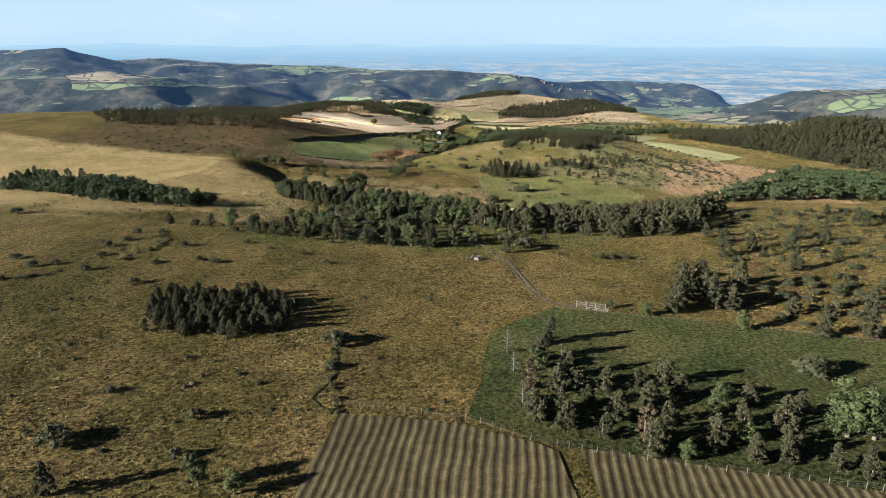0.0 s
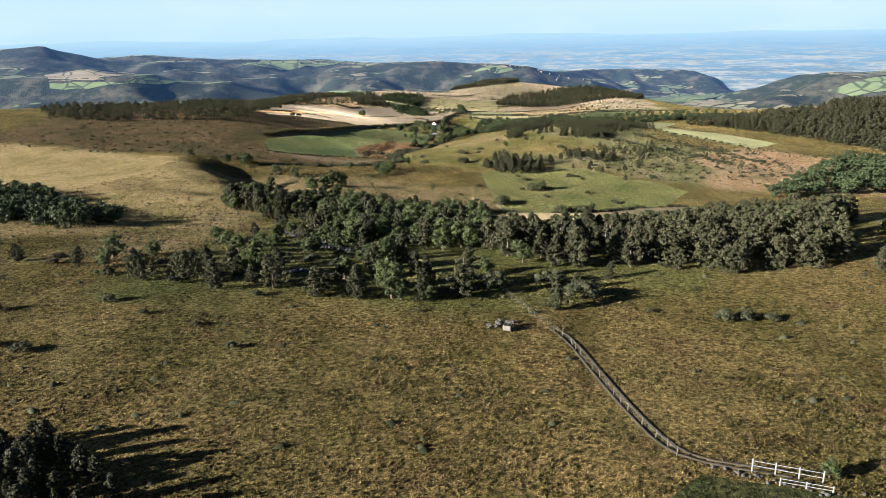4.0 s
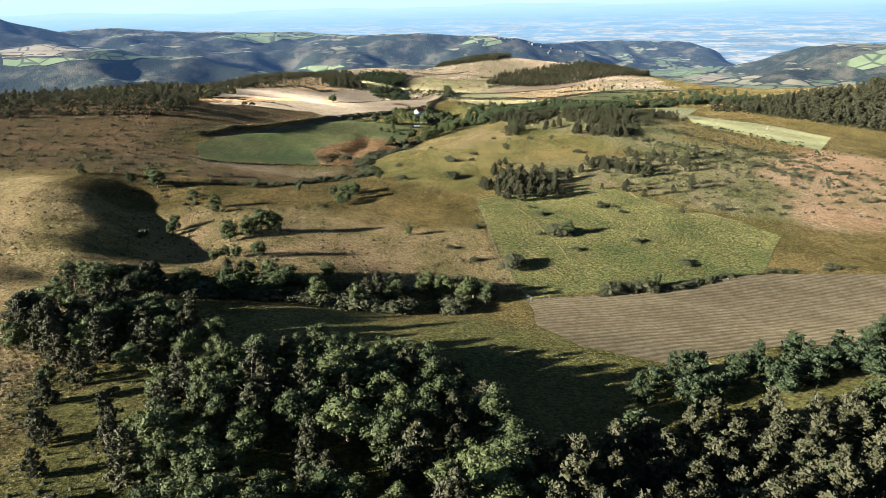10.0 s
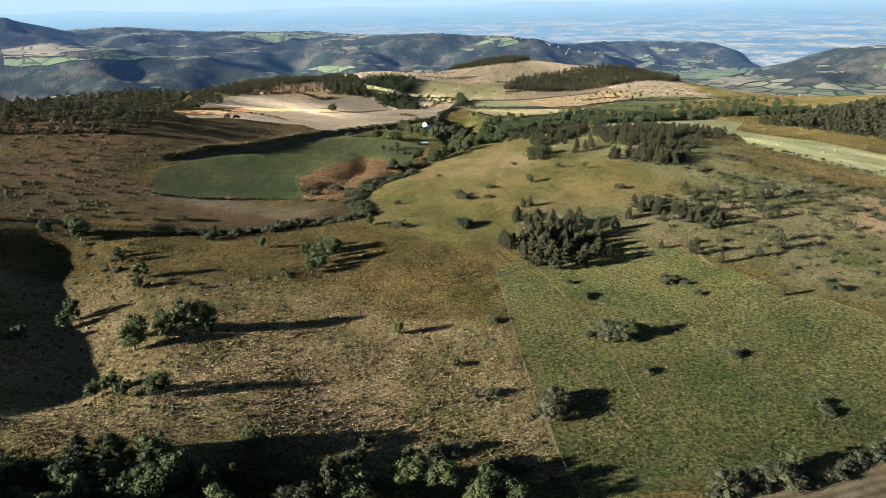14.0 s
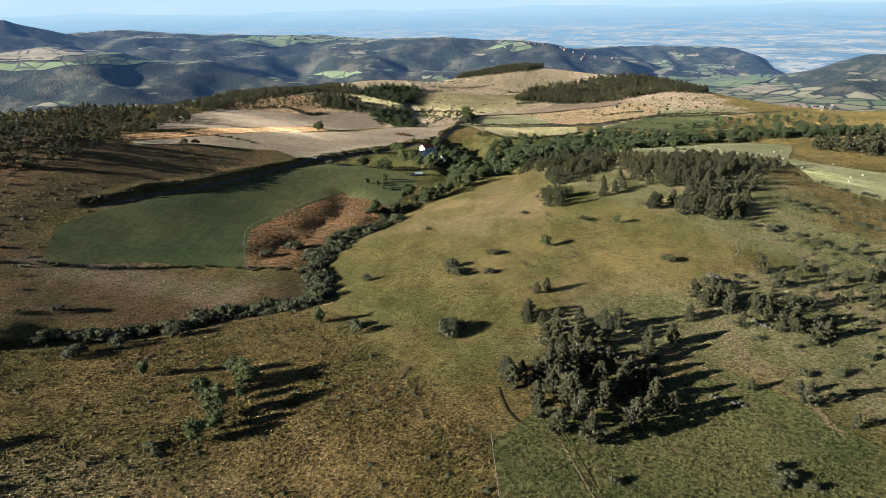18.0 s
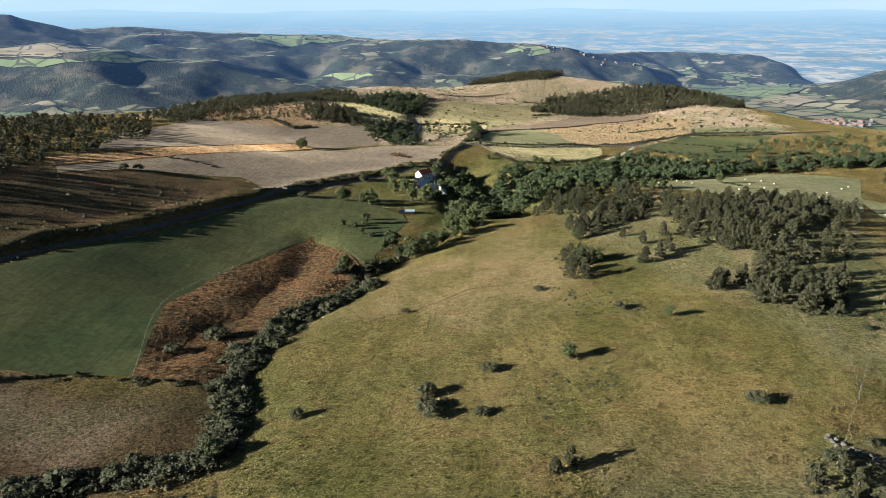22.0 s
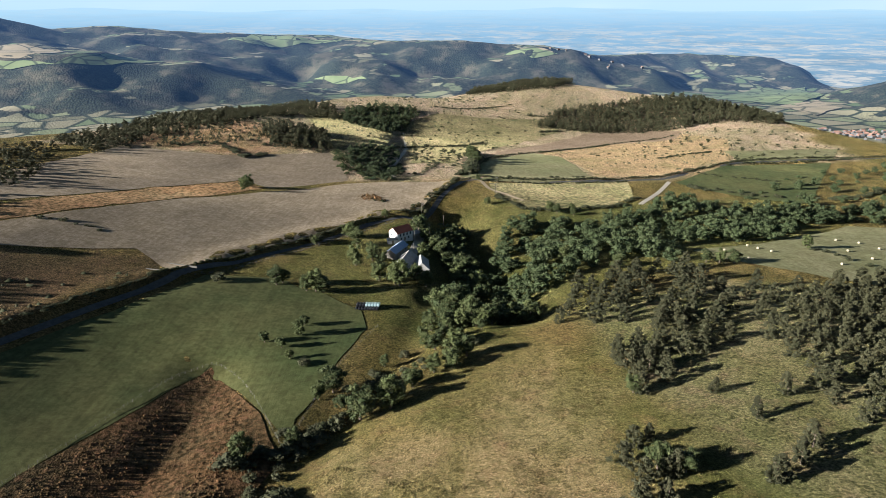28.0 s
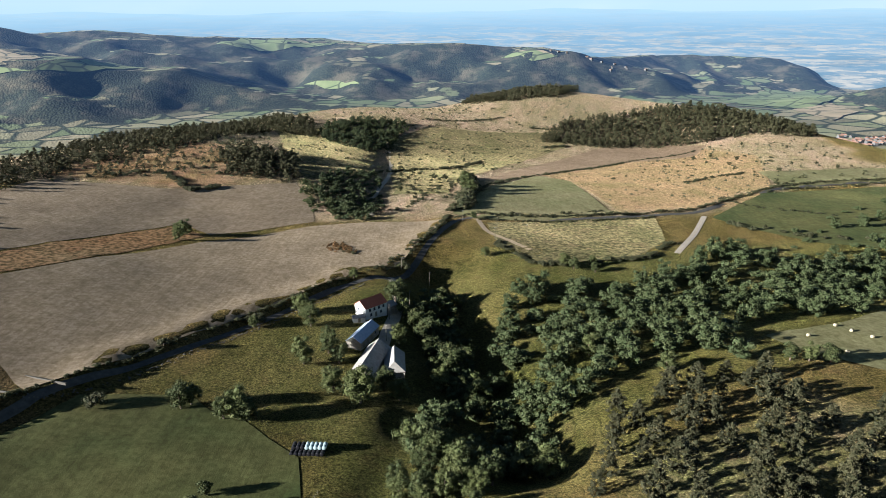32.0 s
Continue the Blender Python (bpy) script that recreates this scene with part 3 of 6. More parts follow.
def ribbon(name, pts, width, material, label, lift=0.16, category="road"):
    """A road or track laid along a line of points."""
    line = resample(pts, 2.5)
    verts, faces = [], []
    for i, p in enumerate(line):
        q = line[min(i + 1, len(line) - 1)] - line[max(i - 1, 0)]
        side = Vector((-q.y, q.x)).normalized() * width / 2
        for s in (-1, -0.4, 0.4, 1):
            a = p + side * s
            verts.append((a.x, a.y, float(ground_z(a.x, a.y)) + lift + (0.05 if abs(s) < 0.5 else 0)))
    for i in range(len(line) - 1):
        for j in range(3):
            faces.append((4 * i + j + 4, 4 * i + j + 5, 4 * i + j + 1, 4 * i + j))
    return tagged(new(name, mesh(name, verts, faces, material, True)), label, category, kind="structure")


def resample(pts, gap):
    pts = [Vector((float(p[0]), float(p[1]))) for p in pts]
    out = []
    for i, (a, b) in enumerate(zip(pts, pts[1:])):
        p0, p3 = pts[max(i - 1, 0)], pts[min(i + 2, len(pts) - 1)]
        k = max(1, int((b - a).length / gap))
        for j in range(k):
            t = j / k
            out.append(0.5 * ((2 * a) + (b - p0) * t + (2 * p0 - 5 * a + 4 * b - p3) * t * t + (3 * a - p0 - 3 * b + p3) * t ** 3))
    return out + [pts[-1]]


build_land()
build_plain()
build_horizon()



# ---- trees ----
rng = np.random.default_rng(7)


def unit(n):
    v = rng.normal(size=(n, 3))
    return v / np.linalg.norm(v, axis=1, keepdims=True)


ICO = bmesh.new()
bmesh.ops.create_icosphere(ICO, subdivisions=1, radius=1.0)
ICO_V = np.array([v.co[:] for v in ICO.verts])
ICO_F = np.array([[v.index for v in f.verts] for f in ICO.faces])
ICO.free()


def clump_points(kind, n):
    """Centres and radii of leaf clumps for a crown one metre high, standing at its foot."""
    out = []
    if kind == "pine":
        lean = rng.normal(size=2) * 0.06
        taper, girth = rng.uniform(0.35, 0.8), rng.uniform(0.26, 0.36)
        for i in range(n):
            s = i / (n - 1)
            h = 0.09 + 0.87 * s
            reach = (girth * (1 - s) ** taper * min(1, 0.5 + 3 * s) + 0.012) * rng.uniform(0.3, 1.25)
            a = i * 2.4 + rng.uniform(-0.5, 0.5)
            out.append((math.cos(a) * reach + lean[0] * h, math.sin(a) * reach + lean[1] * h, h + rng.uniform(-0.04, 0.04), rng.uniform(0.05, 0.095) * (1.1 - 0.3 * s)))
    elif kind == "broad":
        for i in range(n):
            u = unit(1)[0]
            k = rng.uniform(0.35, 1.0)
            out.append((u[0] * 0.33 * k, u[1] * 0.33 * k, 0.50 + u[2] * 0.42 * k, rng.uniform(0.09, 0.15)))
    elif kind == "tall":
        for i in range(n):
            s = i / (n - 1)
            a = i * 2.4 + rng.uniform(-0.4, 0.4)
            w = 0.17 * math.sin(math.pi * (0.12 + 0.8 * s)) * rng.uniform(0.4, 1.1)
            out.append((math.cos(a) * w, math.sin(a) * w, 0.22 + 0.72 * s, rng.uniform(0.08, 0.12)))
    else:
        for i in range(n):
            a, k = rng.uniform(0, 6.28), math.sqrt(rng.uniform(0, 1))
            out.append((math.cos(a) * 0.6 * k, math.sin(a) * 0.6 * k, 0.30 + 0.36 * (1 - k * k) * rng.uniform(0.4, 1.2), rng.uniform(0.24, 0.36)))
    return np.array(out)


def crown(kind, clumps, leaves, size, flat=0.75, core=0.62):
    """Leaf tufts over the shells of many clumps, each with a jagged core."""
    verts, faces = [], []
    base = 0
    for cx, cy, cz, r in clump_points(kind, clumps):
        lump = ICO_V * r * core * rng.uniform(0.7, 1.25, size=(len(ICO_V), 1)) * (1, 1, flat) + (cx, cy, cz)
        faces.append(ICO_F + base)
        verts.append(lump)
        base += len(lump)
        d = unit(leaves)
        c = d * r * rng.uniform(0.6, 1.15, size=(leaves, 1)) * (1, 1, flat) + (cx, cy, cz)
        nrm = d + unit(leaves) * 0.9
        t = np.cross(nrm, unit(leaves))
        t /= np.linalg.norm(t, axis=1, keepdims=True) + 1e-6
        b = np.cross(nrm / (np.linalg.norm(nrm, axis=1, keepdims=True) + 1e-6), t)
        s = size * rng.uniform(0.6, 1.3, size=(leaves, 1))
        if kind == "pine":
            q = np.stack([c - t * s * 1.3, c + t * s * 1.1 - b * s * 0.55, c + t * s * 1.1 + b * s * 0.55], 1)
        else:
            q = np.stack([c - t * s, c - b * s * 0.8 + t * s * 0.5, c + b * s * 0.8 + t * s * 0.6], 1)
        k = q.shape[1]
        verts.append(q.reshape(-1, 3))
        faces.append(np.arange(leaves * k).reshape(-1, k) + base)
        base += leaves * k
    return np.concatenate(verts), np.concatenate(faces)


def tube(points, radii, sides=6):
    verts, faces = [], []
    for i, (p, r) in enumerate(zip(points, radii)):
        p = Vector(p)
        d = (Vector(points[min(i + 1, len(points) - 1)]) - Vector(points[max(i - 1, 0)])).normalized()
        u = d.orthogonal().normalized()
        w = d.cross(u)
        for k in range(sides):
            a = 2 * math.pi * k / sides
            verts.append(tuple(p + (u * math.cos(a) + w * math.sin(a)) * r))
    for i in range(len(points) - 1):
        for k in range(sides):
            faces.append((i * sides + k, i * sides + (k + 1) % sides, (i + 1) * sides + (k + 1) % sides, (i + 1) * sides + k))
    faces.append(tuple(range(len(points) * sides - 1, (len(points) - 1) * sides - 1, -1)))
    return np.array(verts), faces


def joined(pieces):
    verts, faces, base = [], [], 0
    for v, f in pieces:
        verts.append(np.asarray(v))
        faces += [tuple(i + base for i in q) for q in f]
        base += len(v)
    return np.concatenate(verts), faces


def trunk(kind):
    top = {"pine": 0.9, "broad": 0.55, "tall": 0.85, "bush": 0.3}[kind]
    r = {"pine": 0.022, "broad": 0.03, "tall": 0.02, "bush": 0.035}[kind]
    bend = rng.normal(size=2) * 0.03
    pts = [(bend[0] * s * s, bend[1] * s * s, top * s - 0.03) for s in (0, 0.35, 0.7, 1.0)]
    pieces = [tube(pts, [r * 1.3, r, r * 0.7, r * 0.3])]
    for i in range(5 if kind != "bush" else 3):
        a, s = i * 2.2 + rng.uniform(0, 1), 0.38 + 0.11 * i
        p = Vector((0, 0, top * s))
        q = p + Vector((math.cos(a) * 0.2, math.sin(a) * 0.2, 0.10))
        pieces.append(tube([p, p.lerp(q, 0.5) + Vector((0, 0, -0.01)), q], [r * 0.45, r * 0.3, r * 0.12], 4))
    return joined(pieces)


def bare_trunk():
    """A dead pine: a straight stem with many short naked limbs."""
    pieces = [tube([(0, 0, -0.03), (0.01, 0, 0.4), (0.0, 0.02, 0.95)], [0.026, 0.019, 0.006])]
    for i in range(26):
        a, h = i * 2.4, 0.2 + 0.028 * i
        out = (0.26 - 0.2 * i / 26) * rng.uniform(0.6, 1.2)
        p, q = Vector((0, 0, h)), Vector((math.cos(a) * out, math.sin(a) * out, h + rng.uniform(-0.02, 0.08)))
        pieces.append(tube([p, p.lerp(q, 0.55) + Vector((0, 0, -0.012)), q], [0.0085, 0.0065, 0.003], 3))
    return joined(pieces)


KINDS = {"pine": ("pine", "pine", 48, 64, 0.028), "leaf": ("broad", "leaf", 40, 110, 0.019), "tall": ("tall", "leaf", 26, 60, 0.024),
         "bush": ("bush", "bush", 20, 80, 0.036), "rust": ("pine", "rust", 26, 40, 0.028), "dead": ("pine", "rust", 10, 9, 0.022)}
PROTO = {}
for key, (shape, leafage, clumps, leaves, size) in KINDS.items():
    PROTO[key] = []
    for i in range(5 if key in ("pine", "leaf", "bush") else 2):
        PROTO[key].append((mesh(key + "_trunk", *(trunk(shape) if key != "dead" else bare_trunk()), M["bark" if key != "dead" else "dead_bark"], True), mesh(key + "_crown", *crown(shape, clumps, leaves, size), M[leafage])))
CHEAP = {}
for key in ("pine", "leaf", "bush"):
    shape = KINDS[key][0]
    CHEAP[key] = [crown(shape, 18 if key != "bush" else 11, 20, 0.055 if key != "bush" else 0.10) for i in range(5)]

FINE = {key: [crown(KINDS[key][0], 36 if key == "pine" else 28, 44, 0.031) for i in range(6)] for key in ("pine", "leaf")}
FINE["bush"] = [crown("bush", 14, 46, 0.052) for i in range(6)]

NAMES = {"pine": ("pine_tree", "pine"), "leaf": ("broadleaf_tree", "tree"), "tall": ("poplar_tree", "tree"), "bush": ("bush", "shrub"), "rust": ("rusty_pine", "pine"), "dead": ("dead_pine", "dead tree")}


def tree(key, x, y, height, label, group="", wide=1.0):
    trunk_mesh, crown_mesh = PROTO[key][int(rng.integers(len(PROTO[key])))]
    name, category = NAMES[key]
    root = new(name)
    root.empty_display_size = 0.2
    k = height * rng.uniform(0.94, 1.06)
    root.matrix_world = Matrix.Translation((x, y, float(ground_z(x, y)) - 0.05)) @ Matrix.Rotation(rng.uniform(0, 6.28), 4, "Z") @ Matrix.Diagonal((k * wide, k * wide, k, 1))
    for n, me in (("trunk", trunk_mesh), ("crown", crown_mesh)):
        o = new(n, me)
        o.parent = root
    return tagged(root, label, category, group)


def scatter(ring, gap, limit=400, patchy=None):
    """Spots inside a ring, no two nearer than the gap."""
    lo, hi = np.min(ring, 0), np.max(ring, 0)
    area = abs(sum(a[0] * b[1] - b[0] * a[1] for a, b in zip(ring, ring[1:] + ring[:1]))) / 2
    tries = int(min(60 * limit, area / gap ** 2 * 9)) + 30
    c = rng.uniform(lo, hi, size=(int(tries * max(1.0, np.prod(hi - lo) / max(area, 1)) ** 0.8), 2))
    c = c[inside(c[:, 0], c[:, 1], [tuple(p) for p in ring])]
    if patchy:
        c = c[value_noise(c[:, 0], c[:, 1], patchy, 21) > -0.09]
    out, near = [], {}
    for p in c.tolist():
        i, j = int(p[0] // gap), int(p[1] // gap)
        space = (gap * rng.uniform(0.75, 1.25)) ** 2
        if all((p[0] - q[0]) ** 2 + (p[1] - q[1]) ** 2 > space for u in range(i - 2, i + 3) for v in range(j - 2, j + 3) for q in near.get((u, v), ())):
            near.setdefault((i, j), []).append(p)
            out.append(p)
            if len(out) >= limit:
                break
    return np.array(out).reshape(-1, 2)


def wood(ring, gap, mix, heights, label, group, limit=400):
    keys, weights = list(mix), np.array(list(mix.values()), float)
    for x, y in scatter(ring, gap, limit):
        key = keys[int(rng.choice(len(keys), p=weights / weights.sum()))]
        h = rng.uniform(*heights) * (0.42 if key == "bush" else 1.0)
        tree(key, float(x), float(y), h, label if key != "bush" else "low dark shrub under trees", group, rng.uniform(0.9, 1.3))


def far_wood(name, rings, gap, mix, heights, label, material="pine", limit=900, stock=CHEAP, patchy=None):
    """A wood that is never near: many crowns in one mesh."""
    verts, faces, base = [], [], 0
    keys, weights = list(mix), np.array(list(mix.values()), float)
    for ring in rings:
        spots = scatter(ring, gap, limit, patchy)
        for (x, y), z in zip(spots, ground_z(spots[:, 0], spots[:, 1])):
            key = keys[int(rng.choice(len(keys), p=weights / weights.sum()))]
            v, f = stock[key][int(rng.integers(5))]
            h = rng.uniform(*heights) * (0.4 if key == "bush" else 1.0)
            a = rng.uniform(0, 6.28)
            w = h * rng.uniform(0.95, 1.35) * (1.25 if key == "pine" and stock is CHEAP else 1.0)
            r = np.array([[math.cos(a) * w, -math.sin(a) * w, 0], [math.sin(a) * w, math.cos(a) * w, 0], [0, 0, h]])
            verts.append(v @ r.T + (x, y, z - 0.12 * h))
            faces.append(f + base)
            base += len(v)
    return tagged(new(name, mesh(name, np.concatenate(verts), np.concatenate(faces), M[material])), label, "woodland", kind="stuff")


def hedge(name, pts, gap, heights, label, wobble=1.0, wide=1.15, key="bush", material="bush", gaps=0.12):
    """A run of shrubs grown into one another, as one mesh."""
    verts, faces, base = [], [], 0
    line = np.array([p[:] for p in resample(pts, gap)])
    line = line + rng.normal(size=line.shape) * wobble
    for (x, y), z in zip(line, ground_z(line[:, 0], line[:, 1])):
        if rng.uniform() < gaps:
            continue
        v, f = (FINE if heights[1] > 2.3 and y < 1000 else CHEAP)[key][int(rng.integers(5))]
        h, a = rng.uniform(*heights), rng.uniform(0, 6.28)
        w = h * wide * rng.uniform(0.8, 1.3)
        r = np.array([[math.cos(a) * w, -math.sin(a) * w, 0], [math.sin(a) * w, math.cos(a) * w, 0], [0, 0, h]])
        verts.append(v @ r.T + (x, y, z - 0.1 * h))
        faces.append(f + base)
        base += len(v)
    return tagged(new(name, mesh(name, np.concatenate(verts), np.concatenate(faces), M[material])), label, "hedge", kind="stuff")



# ---- the plan: fields ----
patch("field", [(27, 1200), (-20, 1195), (-53, 1180), (-96, 1138), (-129, 1088), (-178, 1003), (-206, 938), (-198, 926), (-176, 962), (-117, 995), (-94, 976), (-88, 985), (-75, 1006), (-49, 1052), (-29, 1085), (-12, 1112), (3, 1121), (16, 1160)], M["hay"], "pale beige mown hay field", 0.2, 6, fray=0.4)
patch("field", [(-225, 960), (-200, 1010), (-184, 1047), (-121, 1160), (-102, 1145), (-129, 1092), (-180, 1005), (-208, 940)], M["orange"], "strip of orange dry grass", 0.16, 6, fray=1.5)
patch("field", [(-222, 1000), (-184, 1051), (-121, 1164), (-100, 1150), (-52, 1190), (-64, 1235), (-80, 1268), (-155, 1228), (-235, 1225), (-240, 1090)], M["hay_grey"], "greyish stubble field on a slope", 0.12, 6, fray=0.8)
patch("field", [(28, 167), (16, 156), (11, 150), (7, 124), (4, 111), (19, 102), (24, 101), (66, 90), (112, 80), (99, 144), (69, 154), (44, 161)], M["green_dark"], "short green meadow beside a drystone wall", 0.1, 6, fray=0.6)
patch("field", [(-19, 112), (-15, 111), (2, 109), (15, 103), (19, 100), (22, 60), (-26, 60)], M["plough"], "tilled field with straight brown rows", 0.2, 6, fray=0.6)
patch("field", [(23, 100), (24, 101), (38, 98), (54, 93), (90, 82), (110, 55), (25, 60)], M["plough"], "tilled field corner with curved brown rows", 0.2, 6, fray=0.6)
patch("field", [(29, 588), (34, 458), (35, 448), (63, 458), (82, 463), (126, 479), (155, 524), (143, 552), (128, 565), (112, 602), (95, 629), (53, 600), (43, 605)], M["pasture"], "fenced olive-green pasture", 0.1, 6, fray=0.6)
patch("field", [(35, 446), (64, 453), (123, 476), (180, 471), (156, 434), (111, 396), (92, 397), (59, 383), (40, 394), (32, 413)], M["stubble"], "pale stubble field with mown rows", 0.2, 6, fray=0.6)
patch("field", [(-72, 740), (-86, 795), (-77, 844), (-53, 910), (-17, 867), (-14, 927), (-26, 969), (-49, 988), (-81, 981), (-90, 955), (-108, 916), (-126, 868), (-142, 835), (-158, 797), (-166, 762), (-149, 715), (-116, 735)], M["green"], "bright green hay meadow beside the farm road", 0.1, 6, fray=0.6)
patch("field", [(-113, 903), (-88, 960), (-82, 976), (-73, 979), (-31, 979), (-9, 961), (-4, 943), (-10, 913), (-12, 894), (-17, 876), (-54, 905), (-69, 871), (-79, 835)], M["green"], "bright green hay meadow below the farm", 0.16, 6, fray=0.6)
patch("field", [(-72, 738), (-86, 795), (-77, 842), (-53, 908), (-28, 879), (-16, 856), (-27, 818), (-39, 801), (-41, 771), (-43, 736)], M["bracken"], "rust-brown bracken patch inside a wire fence", 0.24, 6, fray=0.6)
patch("field", [(29, 1218), (48, 1299), (100, 1396), (125, 1366), (132, 1255), (135, 1237), (85, 1210), (47, 1207)], M["lime"], "pale green mown field", 0.2, 6, fray=0.6)
patch("field", [(50, 1198), (133, 1224), (161, 1237), (152, 1178), (123, 1135), (76, 1126), (55, 1158)], M["upland_olive"], "pale olive field below the road", 0.14, 6, fray=0.6)
patch("field", [(49, 1344), (88, 1444), (180, 1576), (237, 1606), (300, 1562), (275, 1520), (193, 1487), (105, 1398)], M["peach"], "pale peach-coloured stubble field", 0.22, 6, fray=0.6)
patch("field", [(105, 1398), (191, 1508), (287, 1558), (330, 1500), (274, 1323), (225, 1273), (140, 1241), (125, 1366)], M["moor"], "brown grass field", 0.14, 6, fray=0.6)
patch("field", [(296, 1412), (430, 1450), (393, 1385), (287, 1336)], M["lime"], "pale olive strip of pasture", 0.2, 6, fray=0.6)
patch("field", [(199, 1241), (256, 1311), (330, 1341), (379, 1360), (273, 1174), (241, 1183), (218, 1206)], M["green"], "green pasture with small hedges", 0.16, 6, fray=0.6)
patch("field", [(150, 1038), (187, 1054), (224, 1080), (272, 1122), (340, 1100), (269, 963), (243, 968), (195, 992), (177, 1006), (157, 1023)], M["lime"], "pale mown field with round bales", 0.16, 6, fray=0.6)
patch("field", [(294, 1014), (349, 974), (380, 877), (293, 742), (270, 818), (252, 886)], M["lime"], "pale mown slope with round bales", 0.2, 6, fray=0.6)

# ---- woods ----
wood([(-69, 149), (-59, 147), (-47, 146), (-36, 151), (-37, 168), (-51, 176), (-75, 172)], 2.9, {'pine': 1}, (3.2, 4.4), "dense dark pine in an isolated clump", "pines of the clump", 85)
wood([(14, 262), (31, 257), (52, 254), (56, 300), (18, 302)], 5.8, {'pine': 14, 'leaf': 2, 'bush': 3, 'rust': 0.6, 'dead': 0.6}, (6.5, 10.5), "tall dark pine of a dense mixed wood", "trees of the wooded slope", 62)
far_wood("eastern_slope_pines", [[(52, 254), (68, 243), (95, 248), (108, 290), (60, 300), (56, 300)]], 5.8, {'pine': 1}, (6.5, 10.5), "tall dark pines of a dense mixed wood", "pine", 70, FINE)
far_wood("slope_pines_within", [[(18, 302), (60, 300), (108, 290), (124, 300), (126, 350), (88, 356), (56, 350), (36, 344), (20, 330)]], 6.0, {'pine': 1}, (7, 11), "tall pines within a dense mixed wood", "pine", 120, FINE)
far_wood("slope_leaf_trees", [[(18, 302), (60, 300), (108, 290), (124, 300), (126, 350), (88, 356), (56, 350), (36, 344), (20, 330)]], 11.0, {'leaf': 1}, (6.5, 10), "leafy trees within a dense mixed wood", "leaf", 36, FINE)
far_wood("lower_slope_trees", [[(42, 364), (56, 362), (88, 370), (128, 372), (150, 400), (140, 424), (112, 396), (88, 388), (56, 376)]], 5.8, {'pine': 1, 'leaf': 2}, (6, 9), "dark leafy trees along the lower edge of the wood", "valley_leaf", 80, FINE)
wood([(-95, 388), (-72, 372), (-50, 372), (-42, 384), (-52, 398), (-76, 410)], 5.4, {'pine': 3, 'leaf': 3}, (7.5, 11), "dark tree on the bank of the hollow", "trees of the hollow", 30)
wood([(-46, 366), (-28, 386), (-4, 386), (10, 366), (18, 345), (22, 312), (13, 284), (2, 292), (-12, 295), (-26, 307), (-39, 318)], 5.6, {'leaf': 5, 'pine': 2}, (7, 10.5), "bright green tree in a dense wood", "trees of the wooded slope", 110)
wood([(-92, 415), (-62, 381), (-28, 307), (-11, 284), (-10, 261), (-33, 260), (-49, 267), (-70, 303), (-50, 311)], 7.5, {'pine': 2, 'leaf': 3, 'bush': 2}, (4, 7.5), "pine standing in rough grass at the wood edge", "trees at the wood edge", 80)
far_wood("western_wood", [[(-290, 430), (-240, 400), (-170, 335), (-120, 318), (-112, 340), (-150, 372), (-200, 445), (-280, 470)]], 5.6, {'pine': 2, 'leaf': 3}, (7, 11), "dark wood west of the pasture", "valley_leaf", 150, FINE)
wood([(-114, 272), (-64, 242), (-38, 246), (-72, 275)], 7.5, {'pine': 1, 'leaf': 1, 'bush': 1}, (4.5, 7), "pine at the wood edge", "trees at the wood edge", 30)
wood([(12, 112), (12, 137), (23, 148), (30, 123), (46, 124), (67, 114), (55, 96), (46, 96), (33, 99), (19, 108)], 5.3, {'pine': 16, 'rust': 1, 'leaf': 3, 'dead': 3}, (4.2, 6.6), "ragged pine in green meadow", "pines of the meadow", 50)
wood([(56, 162), (73, 163), (81, 179), (65, 182)], 4.5, {'pine': 1}, (6, 9), "dark pine in a small group", "small pine group", 16)
wood([(86, 184), (121, 180), (97, 141), (80, 148)], 6, {'bush': 3, 'pine': 1}, (4, 7), "scrubby shrub on a rough slope", "shrubs of the slope", 45)
wood([(33, 604), (50, 586), (74, 598), (83, 625), (74, 661), (44, 651)], 5.6, {'pine': 1}, (6, 8.6), "dark pine in a group on pasture", "pines of the pasture", 32)
far_wood("knoll_pines", [[(156, 949), (236, 1011), (271, 973), (190, 827), (163, 824), (154, 864)], [(154, 811), (186, 820), (160, 775), (146, 770)], [(95, 905), (109, 943), (124, 930), (112, 900)], [(154, 960), (198, 985), (240, 1000), (249, 976), (179, 855), (161, 853), (138, 843), (135, 878), (138, 928)], [(83, 913), (100, 915), (98, 885), (83, 875)], [(75, 852), (85, 850), (78, 818), (70, 819)], [(148, 826), (168, 836), (143, 791), (136, 796)]], 6.2, {'pine': 1}, (6, 9), "dense dark pines on a wooded knoll", "pine", 110, FINE)
far_wood("stream_wood", [[(51, 1068), (63, 1096), (82, 1103), (92, 1087), (92, 1034), (81, 996), (70, 984), (65, 959), (50, 956), (48, 1001)], [(80, 1092), (129, 1112), (179, 1164), (212, 1130), (185, 1072), (137, 1038), (136, 1014), (112, 1019), (91, 1013), (98, 1052)], [(197, 1108), (253, 1138), (220, 1081), (175, 1053)], [(12, 1077), (31, 1102), (39, 1028), (43, 985), (31, 959), (21, 965), (33, 1004), (23, 1055)]], 9.5, {'leaf': 7, 'bush': 1}, (9, 13.5), "leafy green trees in the stream valley", "valley_leaf", 70, FINE)
wood([(16, 1061), (31, 1006), (45, 1005), (39, 1051), (21, 1090)], 6, {'leaf': 1}, (7, 11), "leafy tree beside the farm", "trees beside the farm", 30)
